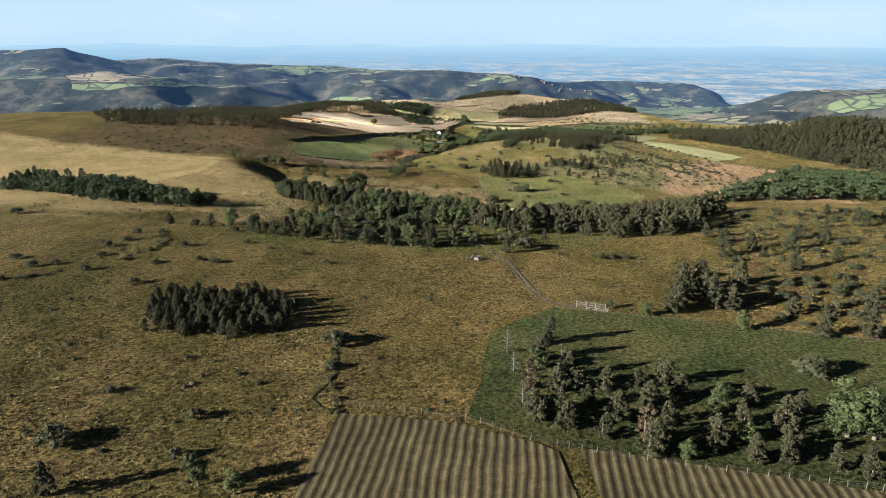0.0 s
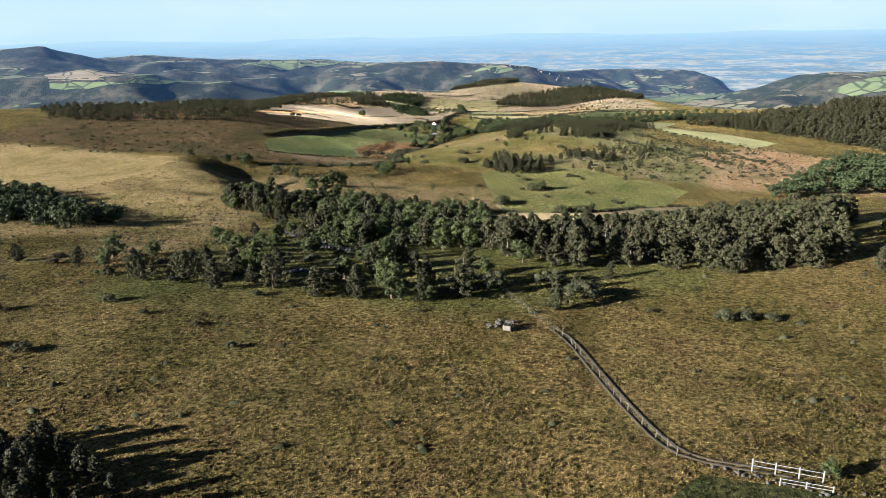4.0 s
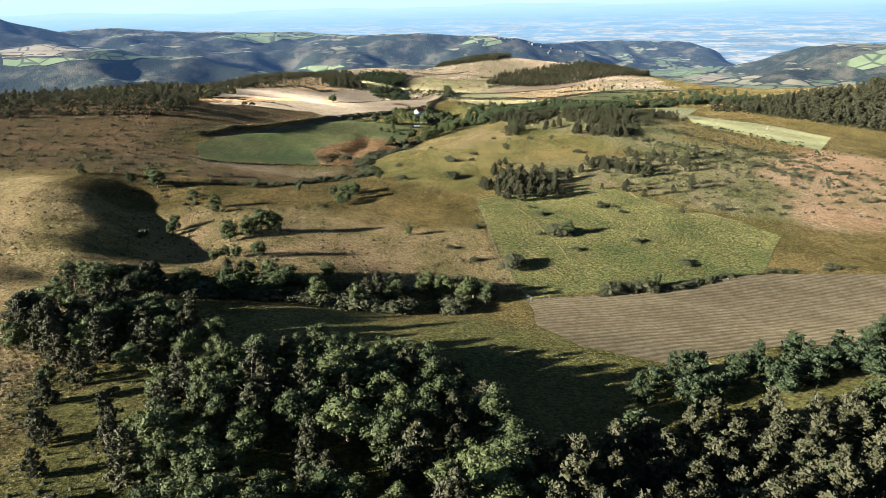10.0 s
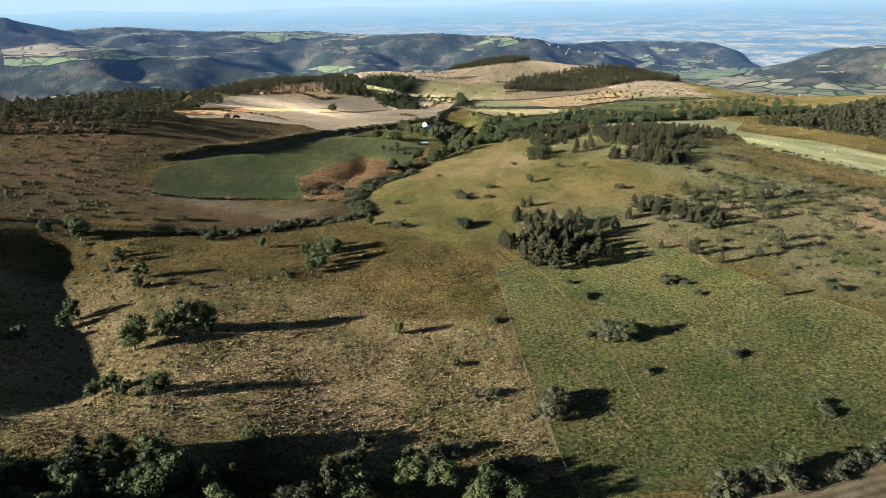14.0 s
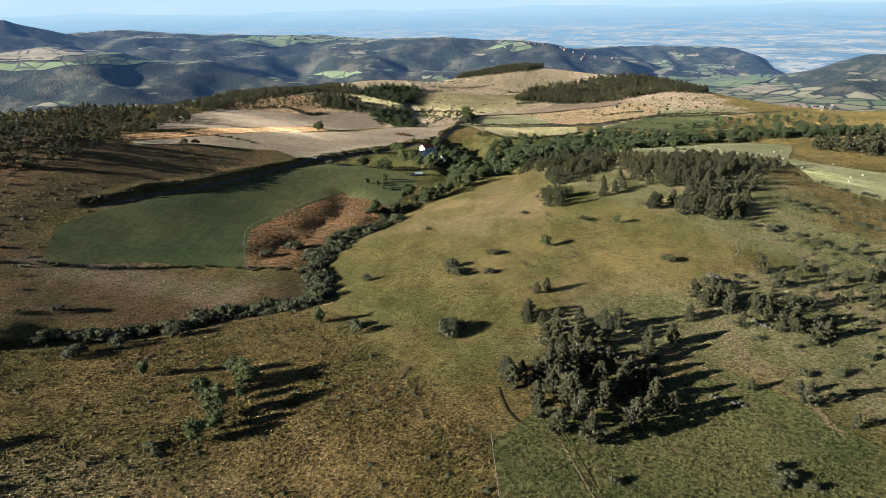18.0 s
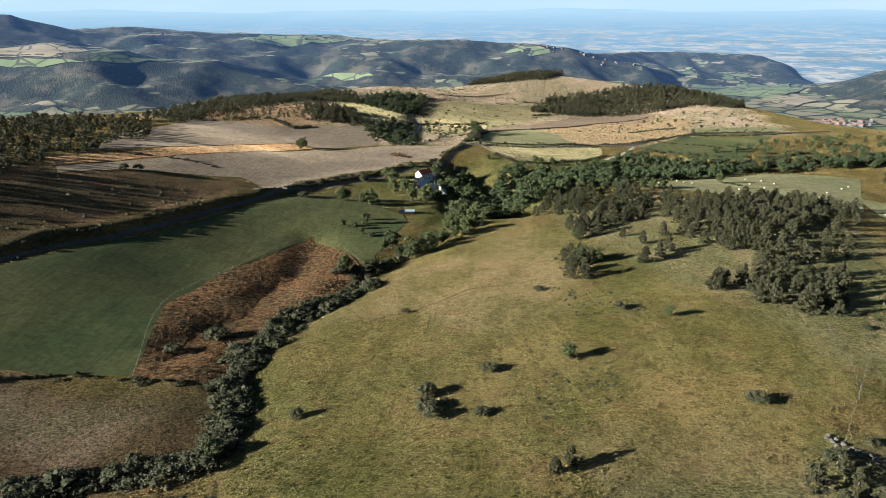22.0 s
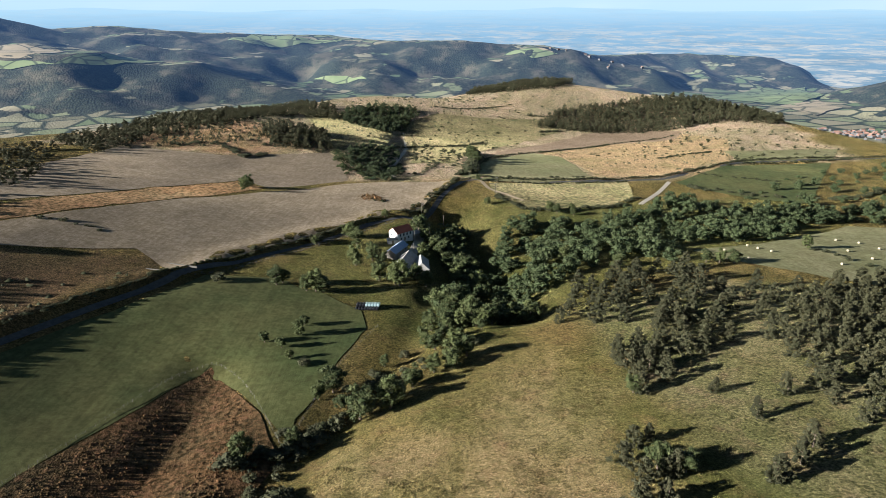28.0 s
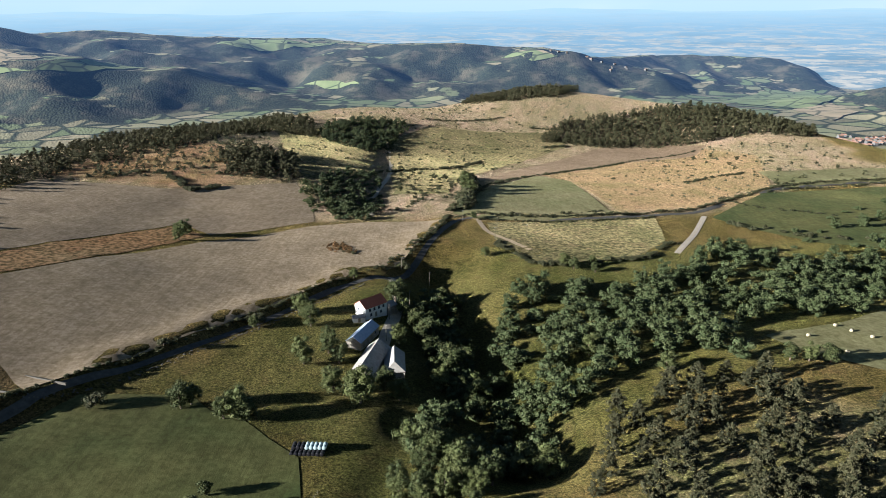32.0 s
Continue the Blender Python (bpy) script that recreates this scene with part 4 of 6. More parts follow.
wood([(-15, 887), (8, 918), (20, 957), (44, 941), (36, 909), (23, 892), (12, 883)], 6, {'leaf': 3, 'bush': 2}, (5, 8), "leafy tree along the stream", "trees along the stream", 30)
wood([(17, 950), (26, 941), (43, 940), (47, 968), (31, 977)], 6, {'leaf': 1}, (7, 10), "leafy tree below the farm", "trees beside the farm", 30)
far_wood("slope_pines", [[(70, 950), (85, 984), (113, 1006), (141, 1000), (132, 969), (158, 974), (132, 930), (64, 936)]], 9.0, {'pine': 1}, (7, 11), "dark pines on a grassy slope", "pine", 80, FINE)
hedge("stream_hedge", [(-112, 656), (-86, 664), (-66, 684), (-44, 692), (-32, 696), (-35, 718), (-41, 745), (-40, 781), (-31, 804), (-20, 823), (-7, 838)], 1.1, (2.6, 5.6), "dense rounded hedge of shrubs along the stream", 2.3)
hedge("stream_hedge", [(-26, 850), (-16, 862), (-1, 884), (8, 905)], 2.2, (2.4, 5.0), "dense shrubs along the stream", 2.4)
hedge("field_hedge", [(-151, 718), (-127, 722), (-94, 736), (-71, 736), (-41, 735)], 2.2, (1.0, 1.9), "low straggling hedge between fields")
hedge("hollow_hedge", [(-89, 448), (-60, 437), (-46, 446), (-33, 441), (-17, 437), (-3, 435), (12, 437)], 1.5, (3.0, 6.5), "dense tall shrubs in a shady hollow", 3.5)
hedge("hollow_hedge", [(-12, 465), (10, 468), (23, 463)], 2.5, (2.0, 3.5), "dense hedge of shrubs", 1.5)
far_wood("conifer_forest", [[(347, 1086), (424, 1014), (535, 834), (720, 900), (800, 1150), (650, 1230), (574, 1180), (523, 1190)]], 8.5, {'pine': 1}, (11, 15), "large dark conifer forest on a slope", "pine", 900)
far_wood("valley_wood", [[(195, 507), (355, 547), (491, 764), (351, 697)]], 9, {'leaf': 1}, (8, 12), "green wood in a valley", "valley_leaf", 500)
far_wood("upland_scrub", [[(-260, 1260), (-80, 1290), (50, 1390), (200, 1680), (150, 1800), (20, 1790), (-150, 1560)]], 26, {'bush': 1}, (3, 7), "scattered dark scrub on beige upland", "bush", 260)
far_wood("upland_scrub", [[(-235, 1215), (-150, 1270), (-95, 1290), (-150, 1390), (-215, 1400)]], 9, {'bush': 1, 'pine': 1}, (3.5, 7), "scrub on an orange hilltop", "bush", 160)
far_wood("lane_scrub", [[(150, 1390), (300, 1340), (430, 1420), (420, 1560), (330, 1560)]], 24, {'bush': 2, 'leaf': 1}, (3, 7), "scattered scrub on brown grass", "bush", 120)
far_wood("moor_scrub", [[(-330, 640), (-200, 640), (-120, 600), (-120, 660), (-155, 720), (-180, 760), (-250, 890), (-330, 900)]], 15, {'bush': 1}, (2.5, 6), "scattered dark scrub on brown moorland", "bush", 260)
far_wood("knoll_side_pines", [[(105, 690), (143, 709), (172, 700), (165, 655), (136, 640), (115, 641), (100, 656)]], 9.0, {'pine': 3, 'bush': 1}, (5, 8), "scattered dark pines on the flank of the knoll", "pine", 24, FINE)
far_wood("slope_scrub", [[(75, 185), (140, 170), (260, 150), (260, 260), (130, 300), (95, 240)]], 8.5, {'bush': 3, 'pine': 1}, (3.5, 7.5), "brown and green scrub on a rough slope", "bush", 200, FINE)
far_wood("pasture_scrub", [[(105, 690), (140, 700), (200, 740), (290, 720), (250, 560), (150, 560), (118, 605)]], 11, {'bush': 4, 'pine': 1}, (2.5, 7), "scrub and small pines round the knoll", "bush", 160)
far_wood("valley_hedges", [[(210, 1150), (300, 1130), (420, 1220), (520, 1330), (480, 1390), (330, 1290), (230, 1210)]], 17, {'leaf': 2, 'bush': 1}, (6, 10), "leafy trees and hedges between green pastures", "valley_leaf", 160, FINE)
far_wood("valley_trees", [[(200, 1092), (262, 1128), (420, 1160), (520, 1210), (430, 1205), (300, 1158), (205, 1135)]], 8, {'leaf': 4, 'bush': 1}, (8, 12), "leafy trees down the stream valley", "valley_leaf", 220, FINE)
wood([(-62, 242), (-4, 229), (6, 230), (9, 247), (-13, 262), (-53, 262)], 8.0, {'pine': 4, 'leaf': 2, 'bush': 2}, (4.5, 9), "pine in rough grass before the wood", "trees at the wood edge", 26)
far_wood("rim_wood", [[(-233, 1184), (-234, 1265), (-209, 1306), (-184, 1342), (-156, 1487), (-109, 1476), (-130, 1560), (-180, 1600), (-240, 1500), (-285, 1340), (-290, 1230)], [(-361, 760), (-295, 800), (-212, 835), (-208, 880), (-219, 957), (-215, 1085), (-265, 1190), (-350, 1150), (-400, 1000), (-420, 850)]], 7.5, {'pine': 3, 'leaf': 2}, (6, 9.5), "dark wood along the plateau rim", "pine", 480)
far_wood("hilltop_wood", [[(124, 1595), (212, 1582), (291, 1576), (360, 1588), (417, 1572), (450, 1640), (400, 1700), (340, 1720), (266, 1690), (159, 1665)], [(94, 1750), (160, 1745), (195, 1800), (150, 1880), (60, 1880), (30, 1800)], [(-146, 1307), (-139, 1342), (-96, 1327), (-77, 1263), (-98, 1268), (-129, 1269)]], 7.5, {'pine': 3, 'leaf': 1}, (8, 12), "dark wood on a hilltop", "pine", 420)
far_wood("copse", [[(-103, 1475), (-59, 1440), (-36, 1489), (-34, 1590), (-81, 1589), (-112, 1550)], [(-66, 1255), (-39, 1200), (-20, 1200), (-14, 1221), (-30, 1320), (-43, 1325), (-66, 1292)]], 6, {'leaf': 2, 'bush': 2}, (6, 10), "green copse by a track", "valley_leaf", 260)
far_wood("gully_scrub", [[(-18, 1379), (8, 1353), (31, 1332), (40, 1290), (30, 1264), (10, 1242), (-12, 1277)]], 8, {'bush': 3, 'leaf': 1}, (3.5, 7), "dark scrub in a grassy gully", "bush", 90)


# ---- the hollow, the knoll and the upland ----
wood([(-72, 443), (20, 444), (27, 452), (-20, 456), (-72, 456)], 4.6, {'leaf': 3, 'bush': 2, 'pine': 1}, (5.5, 9.5), "leafy tree in a shady hollow", "trees of the hollow", 34)
wood([(-97, 392), (-78, 378), (-70, 400), (-74, 446), (-92, 452), (-99, 420)], 5.0, {'pine': 3, 'leaf': 2}, (7, 10), "dark tree on the bank of the hollow", "trees of the hollow", 24)
patch("field", [(-43, 1522), (-6, 1601), (145, 1637), (152, 1583), (80, 1470), (38, 1360), (24, 1275), (-13, 1265), (-27, 1391)], M["upland_olive"], "olive grass in an upland hollow", 0.2, 8, fray=3)
patch("field", [(-185, 1564), (-126, 1531), (-75, 1515), (-50, 1483), (-40, 1337), (-52, 1280), (-74, 1282), (-100, 1317), (-139, 1456)], M["upland_olive"], "olive green upland slope", 0.2, 8, fray=3)
for line, heights in (([(-62, 1283), (-41, 1310), (-24, 1362), (19, 1402), (52, 1472)], (1.5, 3)), ([(36, 1232), (42, 1291), (40, 1354)], (4, 8)), ([(18, 1303), (4, 1240), (-10, 1221)], (1.0, 2.2)),
                      ([(-8, 1633), (20, 1645), (85, 1687)], (1.5, 3)), ([(118, 1644), (146, 1643)], (2, 4)), ([(125, 1569), (152, 1583)], (2, 4)), ([(-10, 1109), (0, 1123), (10, 1146), (22, 1177), (28, 1213)], (1.0, 2.4)),
                      ([(47, 1216), (84, 1220), (129, 1244)], (1.0, 2.4)), ([(218, 1361), (283, 1406)], (1.5, 3)), ([(105, 1400), (150, 1450), (193, 1487)], (1.2, 2.6)),
                      ([(-174, 1265), (-156, 1247), (-142, 1231), (-129, 1239)], (2, 4.5)), ([(-200, 1249), (-185, 1261)], (2, 3.5)), ([(-134, 1268), (-127, 1286), (-109, 1285)], (2, 4.5))):
    hedge("scrub_row", line, 3.0, heights, "straggling row of dark upland scrub", 1.2)
far_wood("upland_copse", [[(-120, 1502), (-111, 1551), (-83, 1577), (-20, 1599), (-30, 1559), (-37, 1501), (-68, 1469), (-93, 1482)], [(-78, 1269), (-52, 1245), (-31, 1238), (-14, 1225), (-37, 1199), (-61, 1213)]], 6.5, {'leaf': 2, 'bush': 1}, (5, 8.5), "leafy copse beside an upland track", "leaf", 120)

# ---- tussocks of the rough grass ----
def tussocks(name, ring, gap, size, height, material, label, avoid=True, drifting=True):
    """Thousands of low leaning tufts in one mesh."""
    lo, hi = np.min(ring, 0), np.max(ring, 0)
    n = int(np.prod(hi - lo) / gap ** 2)
    c = rng.uniform(lo, hi, size=(n, 2))
    keep = inside(c[:, 0], c[:, 1], ring) & (value_noise(c[:, 0], c[:, 1], 9, 31) + 0.7 * value_noise(c[:, 0], c[:, 1], 3.1, 32) > rng.uniform(-0.6, 0.25, n))
    if avoid:
        for f in FIELDS:
            keep &= ~inside(c[:, 0], c[:, 1], f)
    c = c[keep]
    n = len(c)
    z = ground_z(c[:, 0], c[:, 1]) + (0.0 if avoid else 0.1)
    sides = 5
    a = rng.uniform(0, 6.28, (n, 1)) + np.arange(sides) * 2 * math.pi / sides + rng.uniform(-0.3, 0.3, (n, sides))
    r = size * rng.uniform(0.5, 1.3, (n, 1)) * rng.uniform(0.7, 1.3, (n, sides))
    h = height * rng.uniform(0.5, 1.5, n)
    v = np.empty((n, sides + 1, 3))
    v[:, :sides, 0] = c[:, :1] + np.cos(a) * r
    v[:, :sides, 1] = c[:, 1:] + np.sin(a) * r
    v[:, :sides, 2] = z[:, None] - 0.12
    v[:, sides, :2] = c + rng.normal(size=(n, 2)) * size * 0.35
    v[:, sides, 2] = z + h
    i = np.arange(sides)
    f = (np.stack([i, (i + 1) % sides, np.full(sides, sides)], -1)[None] + (np.arange(n) * (sides + 1))[:, None, None]).reshape(-1, 3)
    me = mesh(name, v.reshape(-1, 3), f, material, True)
    if drifting:
        set_stretches(me)
    return tagged(new(name, me), label, "grass", kind="stuff")


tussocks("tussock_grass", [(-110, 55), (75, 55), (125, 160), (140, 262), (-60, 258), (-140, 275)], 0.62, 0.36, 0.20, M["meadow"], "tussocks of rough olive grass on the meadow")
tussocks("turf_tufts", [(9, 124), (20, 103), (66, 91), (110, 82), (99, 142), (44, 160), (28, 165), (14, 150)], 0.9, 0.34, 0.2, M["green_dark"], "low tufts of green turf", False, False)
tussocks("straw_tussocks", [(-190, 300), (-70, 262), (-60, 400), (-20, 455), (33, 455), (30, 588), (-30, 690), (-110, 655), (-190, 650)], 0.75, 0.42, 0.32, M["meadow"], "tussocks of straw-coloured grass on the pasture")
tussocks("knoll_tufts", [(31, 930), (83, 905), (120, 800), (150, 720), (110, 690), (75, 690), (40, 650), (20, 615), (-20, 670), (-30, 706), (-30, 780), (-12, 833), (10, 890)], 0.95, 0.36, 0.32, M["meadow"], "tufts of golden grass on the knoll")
tussocks("bracken_tufts", [(-70, 742), (-84, 795), (-75, 840), (-53, 904), (-29, 877), (-19, 856), (-29, 818), (-42, 801), (-43, 771), (-45, 738)], 1.1, 0.6, 0.45, M["bracken"], "rust-brown bracken clumps", False, False)
tussocks("pasture_tufts", [(32, 588), (37, 458), (63, 462), (82, 467), (122, 483), (150, 524), (140, 550), (126, 563), (110, 600), (95, 624), (53, 597), (43, 600)], 0.9, 0.36, 0.28, M["pasture"], "tufts of olive-green pasture grass", False, False)
for ring in ([(50, 733), (74, 740), (74, 719), (51, 707)], [(62, 814), (88, 800), (96, 780), (70, 772)], [(16, 731), (28, 726), (28, 705), (18, 707)], [(70, 540), (110, 555), (135, 530), (100, 515)], [(-60, 690), (-40, 680), (-30, 650), (-60, 655)]):
    tussocks("low_juniper", ring, 3.4, 0.7, 0.45, M["bush"], "low mats of dark juniper in grass", False, False)
tussocks("meadow_scrub", [(-105, 62), (5, 60), (8, 120), (20, 170), (110, 185), (120, 250), (-130, 250)], 9.0, 0.8, 0.6, M["bush"], "small dark scrub dotted over rough meadow", True, False)
for ring, gap, size in (([(-190, 300), (-75, 270), (-75, 400), (-95, 470), (32, 470), (30, 588), (-30, 690), (-110, 655), (-190, 650)], 7.0, 0.8), ([(-360, 600), (-150, 640), (-150, 720), (-176, 758), (-110, 921), (-94, 974), (-205, 930), (-380, 900)], 8.0, 1.2),
                        ([(150, 560), (330, 520), (360, 700), (250, 900), (190, 820), (120, 700)], 8.0, 1.2), ([(-250, 1225), (-60, 1290), (50, 1400), (200, 1680), (150, 1800), (20, 1790), (-150, 1560)], 14.0, 1.8), ([(140, 1260), (260, 1310), (430, 1400), (420, 1560), (300, 1560), (110, 1400)], 13.0, 1.6),
                        ([(100, 160), (260, 120), (260, 260), (130, 300), (95, 240)], 5.0, 0.9), ([(-100, 255), (-60, 245), (10, 232), (10, 262), (-45, 330), (-95, 380)], 4.0, 0.6)):
    tussocks("low_scrub", ring, gap, size, size * 0.75, M["bush"], "small dark scrub dotted over rough grassland", False, False)
tussocks("earth_mound", [(-39, 1145), (-29, 1153), (-16, 1133), (-30, 1135)], 1.0, 1.0, 0.9, M["bracken"], "weedy mound left in the hay field", False, False)



# ---- single trees and bushes: x, y, height ----
for x, y, h in [(-37, 91, 6.2), (-31, 89, 4.5), (42, 165, 2.8), (50, 160, 4.2), (70, 151, 5.6), (69, 105, 12.2), (73, 104, 10.4), (19, 112, 4.6), (10, 253, 4.8), (5, 247, 3.1), (-9, 232, 4.7), (-3, 231, 4.2), (4, 238, 4.4), (-107, 447, 6.9), (-57, 444, 6.9), (-30, 440, 9.2), (-19, 438, 9.0), (-30, 463, 5.8), (-78, 518, 10.0), (-72, 526, 9.7), (-67, 528, 11.7), (-62, 530, 10.7), (-60, 528, 4.8), (-58, 485, 7.6), (-110, 541, 6.8), (-5, 534, 5.3), (-41, 590, 7.1), (-38, 596, 6.4), (-36, 611, 5.4), (-147, 629, 11.7)]:
    tree("leaf", x, y, h, "leafy green tree standing in pasture", "lone trees", rng.uniform(0.9, 1.2))
for x, y, h in [(-162, 630, 8.5), (-121, 606, 5.6), (-98, 569, 5.0), (-26, 667, 6.9), (-32, 466, 5.0), (-9, 461, 3.2), (-57, 437, 9.1), (-69, 440, 6.2), (-47, 612, 6.7), (-36, 621, 6.0), (-110, 547, 8.2), (-81, 527, 8.5), (-152, 634, 10.8), (-40, 602, 9.0), (-36, 618, 7.4), (-68, 624, 6.2), (-101, 579, 8.0), (-117, 599, 6.5), (-39, 622, 7.5), (-110, 1134, 8.7), (-115, 1145, 7.9), (-39, 925, 5.1), (-28, 942, 5.3), (-27, 914, 4.3), (-111, 1145, 9.7), (38, 1289, 14.0), (-28, 933, 7.3), (212, 1048, 8.3), (35, 912, 10.7), (18, 893, 8.9)]:
    tree("leaf", x, y, h, "leafy green tree standing in pasture", "lone trees", rng.uniform(0.9, 1.2))
for x, y, h in [(-8, 894, 10.8), (-28, 1059, 9.8), (-13, 1028, 10.7), (-20, 1018, 12.0), (2, 995, 9.9), (-47, 983, 8.3), (-35, 977, 9.5), (33, 1025, 15.0), (41, 1008, 13.1), (21, 1052, 12.9), (-31, 1061, 9.4), (-24, 1049, 10.2), (4, 993, 14.3), (-49, 980, 9.7), (-31, 978, 11.8), (-14, 1034, 9.8), (87, 1124, 7.9), (101, 1125, 6.1), (32, 1087, 11.0), (16, 999, 8.9), (26, 1096, 9.9), (83, 1027, 9.5), (155, 1013, 8.2), (149, 1014, 7.2), (38, 1308, 15.0), (42, 1277, 12.4), (-8, 1021, 9.4), (23, 970, 12.4), (29, 964, 14.1), (37, 954, 11.8)]:
    tree("leaf", x, y, h, "leafy green tree standing in pasture", "lone trees", rng.uniform(0.9, 1.2))
for x, y, h in [(45, 951, 11.7), (55, 962, 12.0), (61, 958, 10.9), (11, 1003, 10.1)]:
    tree("leaf", x, y, h, "leafy green tree standing in pasture", "lone trees", rng.uniform(0.9, 1.2))
for x, y, h in [(-58, 88, 5.3), (94, 239, 5.3), (58, 100, 3.7), (62, 95, 4.9), (66, 93, 5.5), (93, 158, 3.7), (107, 165, 3.5), (22, 224, 5.6), (-9, 237, 2.9), (-25, 238, 4.5), (28, 238, 4.0), (37, 246, 4.3), (54, 250, 5.1), (65, 244, 6.2), (-66, 249, 3.5), (-24, 248, 3.7), (125, 560, 4.2), (75, 603, 5.7), (37, 615, 7.0), (184, 698, 8.9), (131, 654, 6.2), (123, 669, 6.4), (114, 676, 5.7), (148, 612, 6.9), (136, 603, 4.8), (117, 595, 4.2), (111, 611, 4.7), (46, 667, 5.8), (62, 660, 5.7), (98, 659, 5.0)]:
    tree("pine", x, y, h, "ragged dark pine standing alone", "lone pines", rng.uniform(0.9, 1.2))
for x, y, h in [(111, 606, 8.0), (138, 646, 5.7), (126, 665, 7.4), (116, 671, 7.4), (116, 681, 5.4), (45, 660, 5.4), (49, 657, 5.4), (55, 688, 5.1), (52, 639, 5.4), (36, 618, 7.6), (46, 619, 9.4), (50, 604, 9.9), (49, 612, 8.4), (57, 622, 7.8), (128, 801, 7.5), (79, 817, 9.2), (139, 795, 6.6), (124, 798, 9.1), (135, 803, 8.9), (140, 784, 8.9), (151, 784, 8.2), (159, 781, 8.2), (114, 839, 7.6), (106, 833, 7.4), (84, 837, 7.9), (79, 825, 6.7), (135, 785, 6.7), (106, 876, 5.0), (82, 852, 5.6), (123, 913, 8.0)]:
    tree("pine", x, y, h, "ragged dark pine standing alone", "lone pines", rng.uniform(0.9, 1.2))
for x, y, h in [(125, 872, 7.1), (112, 860, 6.8), (120, 846, 7.5), (92, 893, 7.6), (129, 939, 7.7)]:
    tree("pine", x, y, h, "ragged dark pine standing alone", "lone pines", rng.uniform(0.9, 1.2))
for x, y, h in [(-64, 101, 4.2), (-44, 110, 2.3), (-43, 98, 2.2), (-63, 119, 1.6), (-24, 143, 4.2), (-23, 130, 2.1), (-54, 134, 1.1), (-41, 127, 0.9), (-36, 123, 1.0), (-86, 183, 2.4), (-88, 203, 1.8), (-76, 206, 1.8), (-70, 204, 2.1), (-87, 224, 2.3), (-67, 229, 2.0), (-57, 221, 1.4), (-45, 215, 1.3), (-36, 205, 1.5), (-39, 234, 1.7), (-113, 226, 2.7), (-106, 196, 2.4), (-136, 212, 2.4), (51, 216, 2.7), (55, 216, 2.4), (59, 215, 2.1), (75, 128, 5.4), (41, 280, 3.3), (-15, 279, 3.3), (-113, 249, 2.5), (-111, 236, 2.4)]:
    if h < 6.4:
        tree("bush", x, y, h, "scrubby dark green bush casting a long shadow", "bushes of the pastures", rng.uniform(0.9, 1.2))
    else:
        tree("leaf", x, y, h * 0.85, "rounded dark green tree casting a long shadow", "lone trees", rng.uniform(1.0, 1.3))
for x, y, h in [(-109, 213, 2.2), (-119, 204, 2.2), (-125, 202, 2.5), (-184, 293, 3.9), (-238, 378, 6.1), (-17, 235, 2.6), (-30, 244, 2.8), (23, 242, 4.1), (28, 231, 4.5), (-52, 262, 3.2), (-69, 262, 2.5), (-5, 223, 1.0), (39, 222, 1.3), (11, 241, 4.0), (-76, 490, 6.5), (-67, 486, 7.2), (-73, 493, 6.5), (-117, 529, 5.2), (19, 652, 5.4), (25, 541, 2.7), (12, 512, 2.4), (21, 496, 2.3), (34, 485, 5.1), (58, 528, 4.6), (62, 526, 4.2), (90, 516, 2.9), (100, 489, 2.7), (81, 463, 6.8), (69, 457, 4.0)]:
    if h < 6.4:
        tree("bush", x, y, h, "scrubby dark green bush casting a long shadow", "bushes of the pastures", rng.uniform(0.9, 1.2))
    else:
        tree("leaf", x, y, h * 0.85, "rounded dark green tree casting a long shadow", "lone trees", rng.uniform(1.0, 1.3))
for x, y, h in [(100, 773, 6.4), (-32, 697, 9.0), (-111, 645, 4.1), (-94, 634, 3.5), (-87, 650, 4.1), (-73, 659, 5.6), (146, 566, 3.5), (89, 572, 2.6), (95, 571, 2.3), (57, 560, 2.9), (90, 578, 2.7), (54, 573, 2.2), (-49, 445, 7.3), (-54, 449, 6.4), (8, 440, 4.1), (-192, 637, 7.8), (36, 491, 6.2), (63, 454, 5.6), (76, 457, 5.0), (100, 485, 2.6), (63, 507, 2.4), (52, 530, 2.3), (58, 533, 5.2), (62, 530, 5.7), (73, 458, 4.6), (19, 655, 6.3), (62, 743, 7.2), (92, 575, 2.6), (57, 557, 2.1)]:
    if h < 6.4:
        tree("bush", x, y, h, "scrubby dark green bush casting a long shadow", "bushes of the pastures", rng.uniform(0.9, 1.2))
    else:
        tree("leaf", x, y, h * 0.85, "rounded dark green tree casting a long shadow", "lone trees", rng.uniform(1.0, 1.3))
for x, y, h in [(116, 690, 4.4), (96, 561, 2.0), (-13, 662, 3.2), (64, 528, 8.7), (-120, 674, 3.3), (-11, 657, 4.7), (-44, 628, 7.4), (108, 716, 3.9), (20, 716, 4.4), (22, 711, 3.7), (-94, 638, 3.8), (-85, 645, 3.8), (-98, 653, 7.1), (-15, 715, 3.2), (140, 690, 3.1), (157, 704, 4.0), (20, 725, 3.8), (38, 738, 3.4), (35, 712, 2.8), (-177, 960, 5.0), (-171, 965, 4.5), (-222, 1000, 6.7), (-218, 1002, 6.1), (85, 781, 3.4), (8, 790, 2.1), (59, 806, 2.7), (-28, 978, 9.6), (-58, 774, 5.9)]:
    if h < 6.4:
        tree("bush", x, y, h, "scrubby dark green bush casting a long shadow", "bushes of the pastures", rng.uniform(0.9, 1.2))
    else:
        tree("leaf", x, y, h * 0.85, "rounded dark green tree casting a long shadow", "lone trees", rng.uniform(1.0, 1.3))
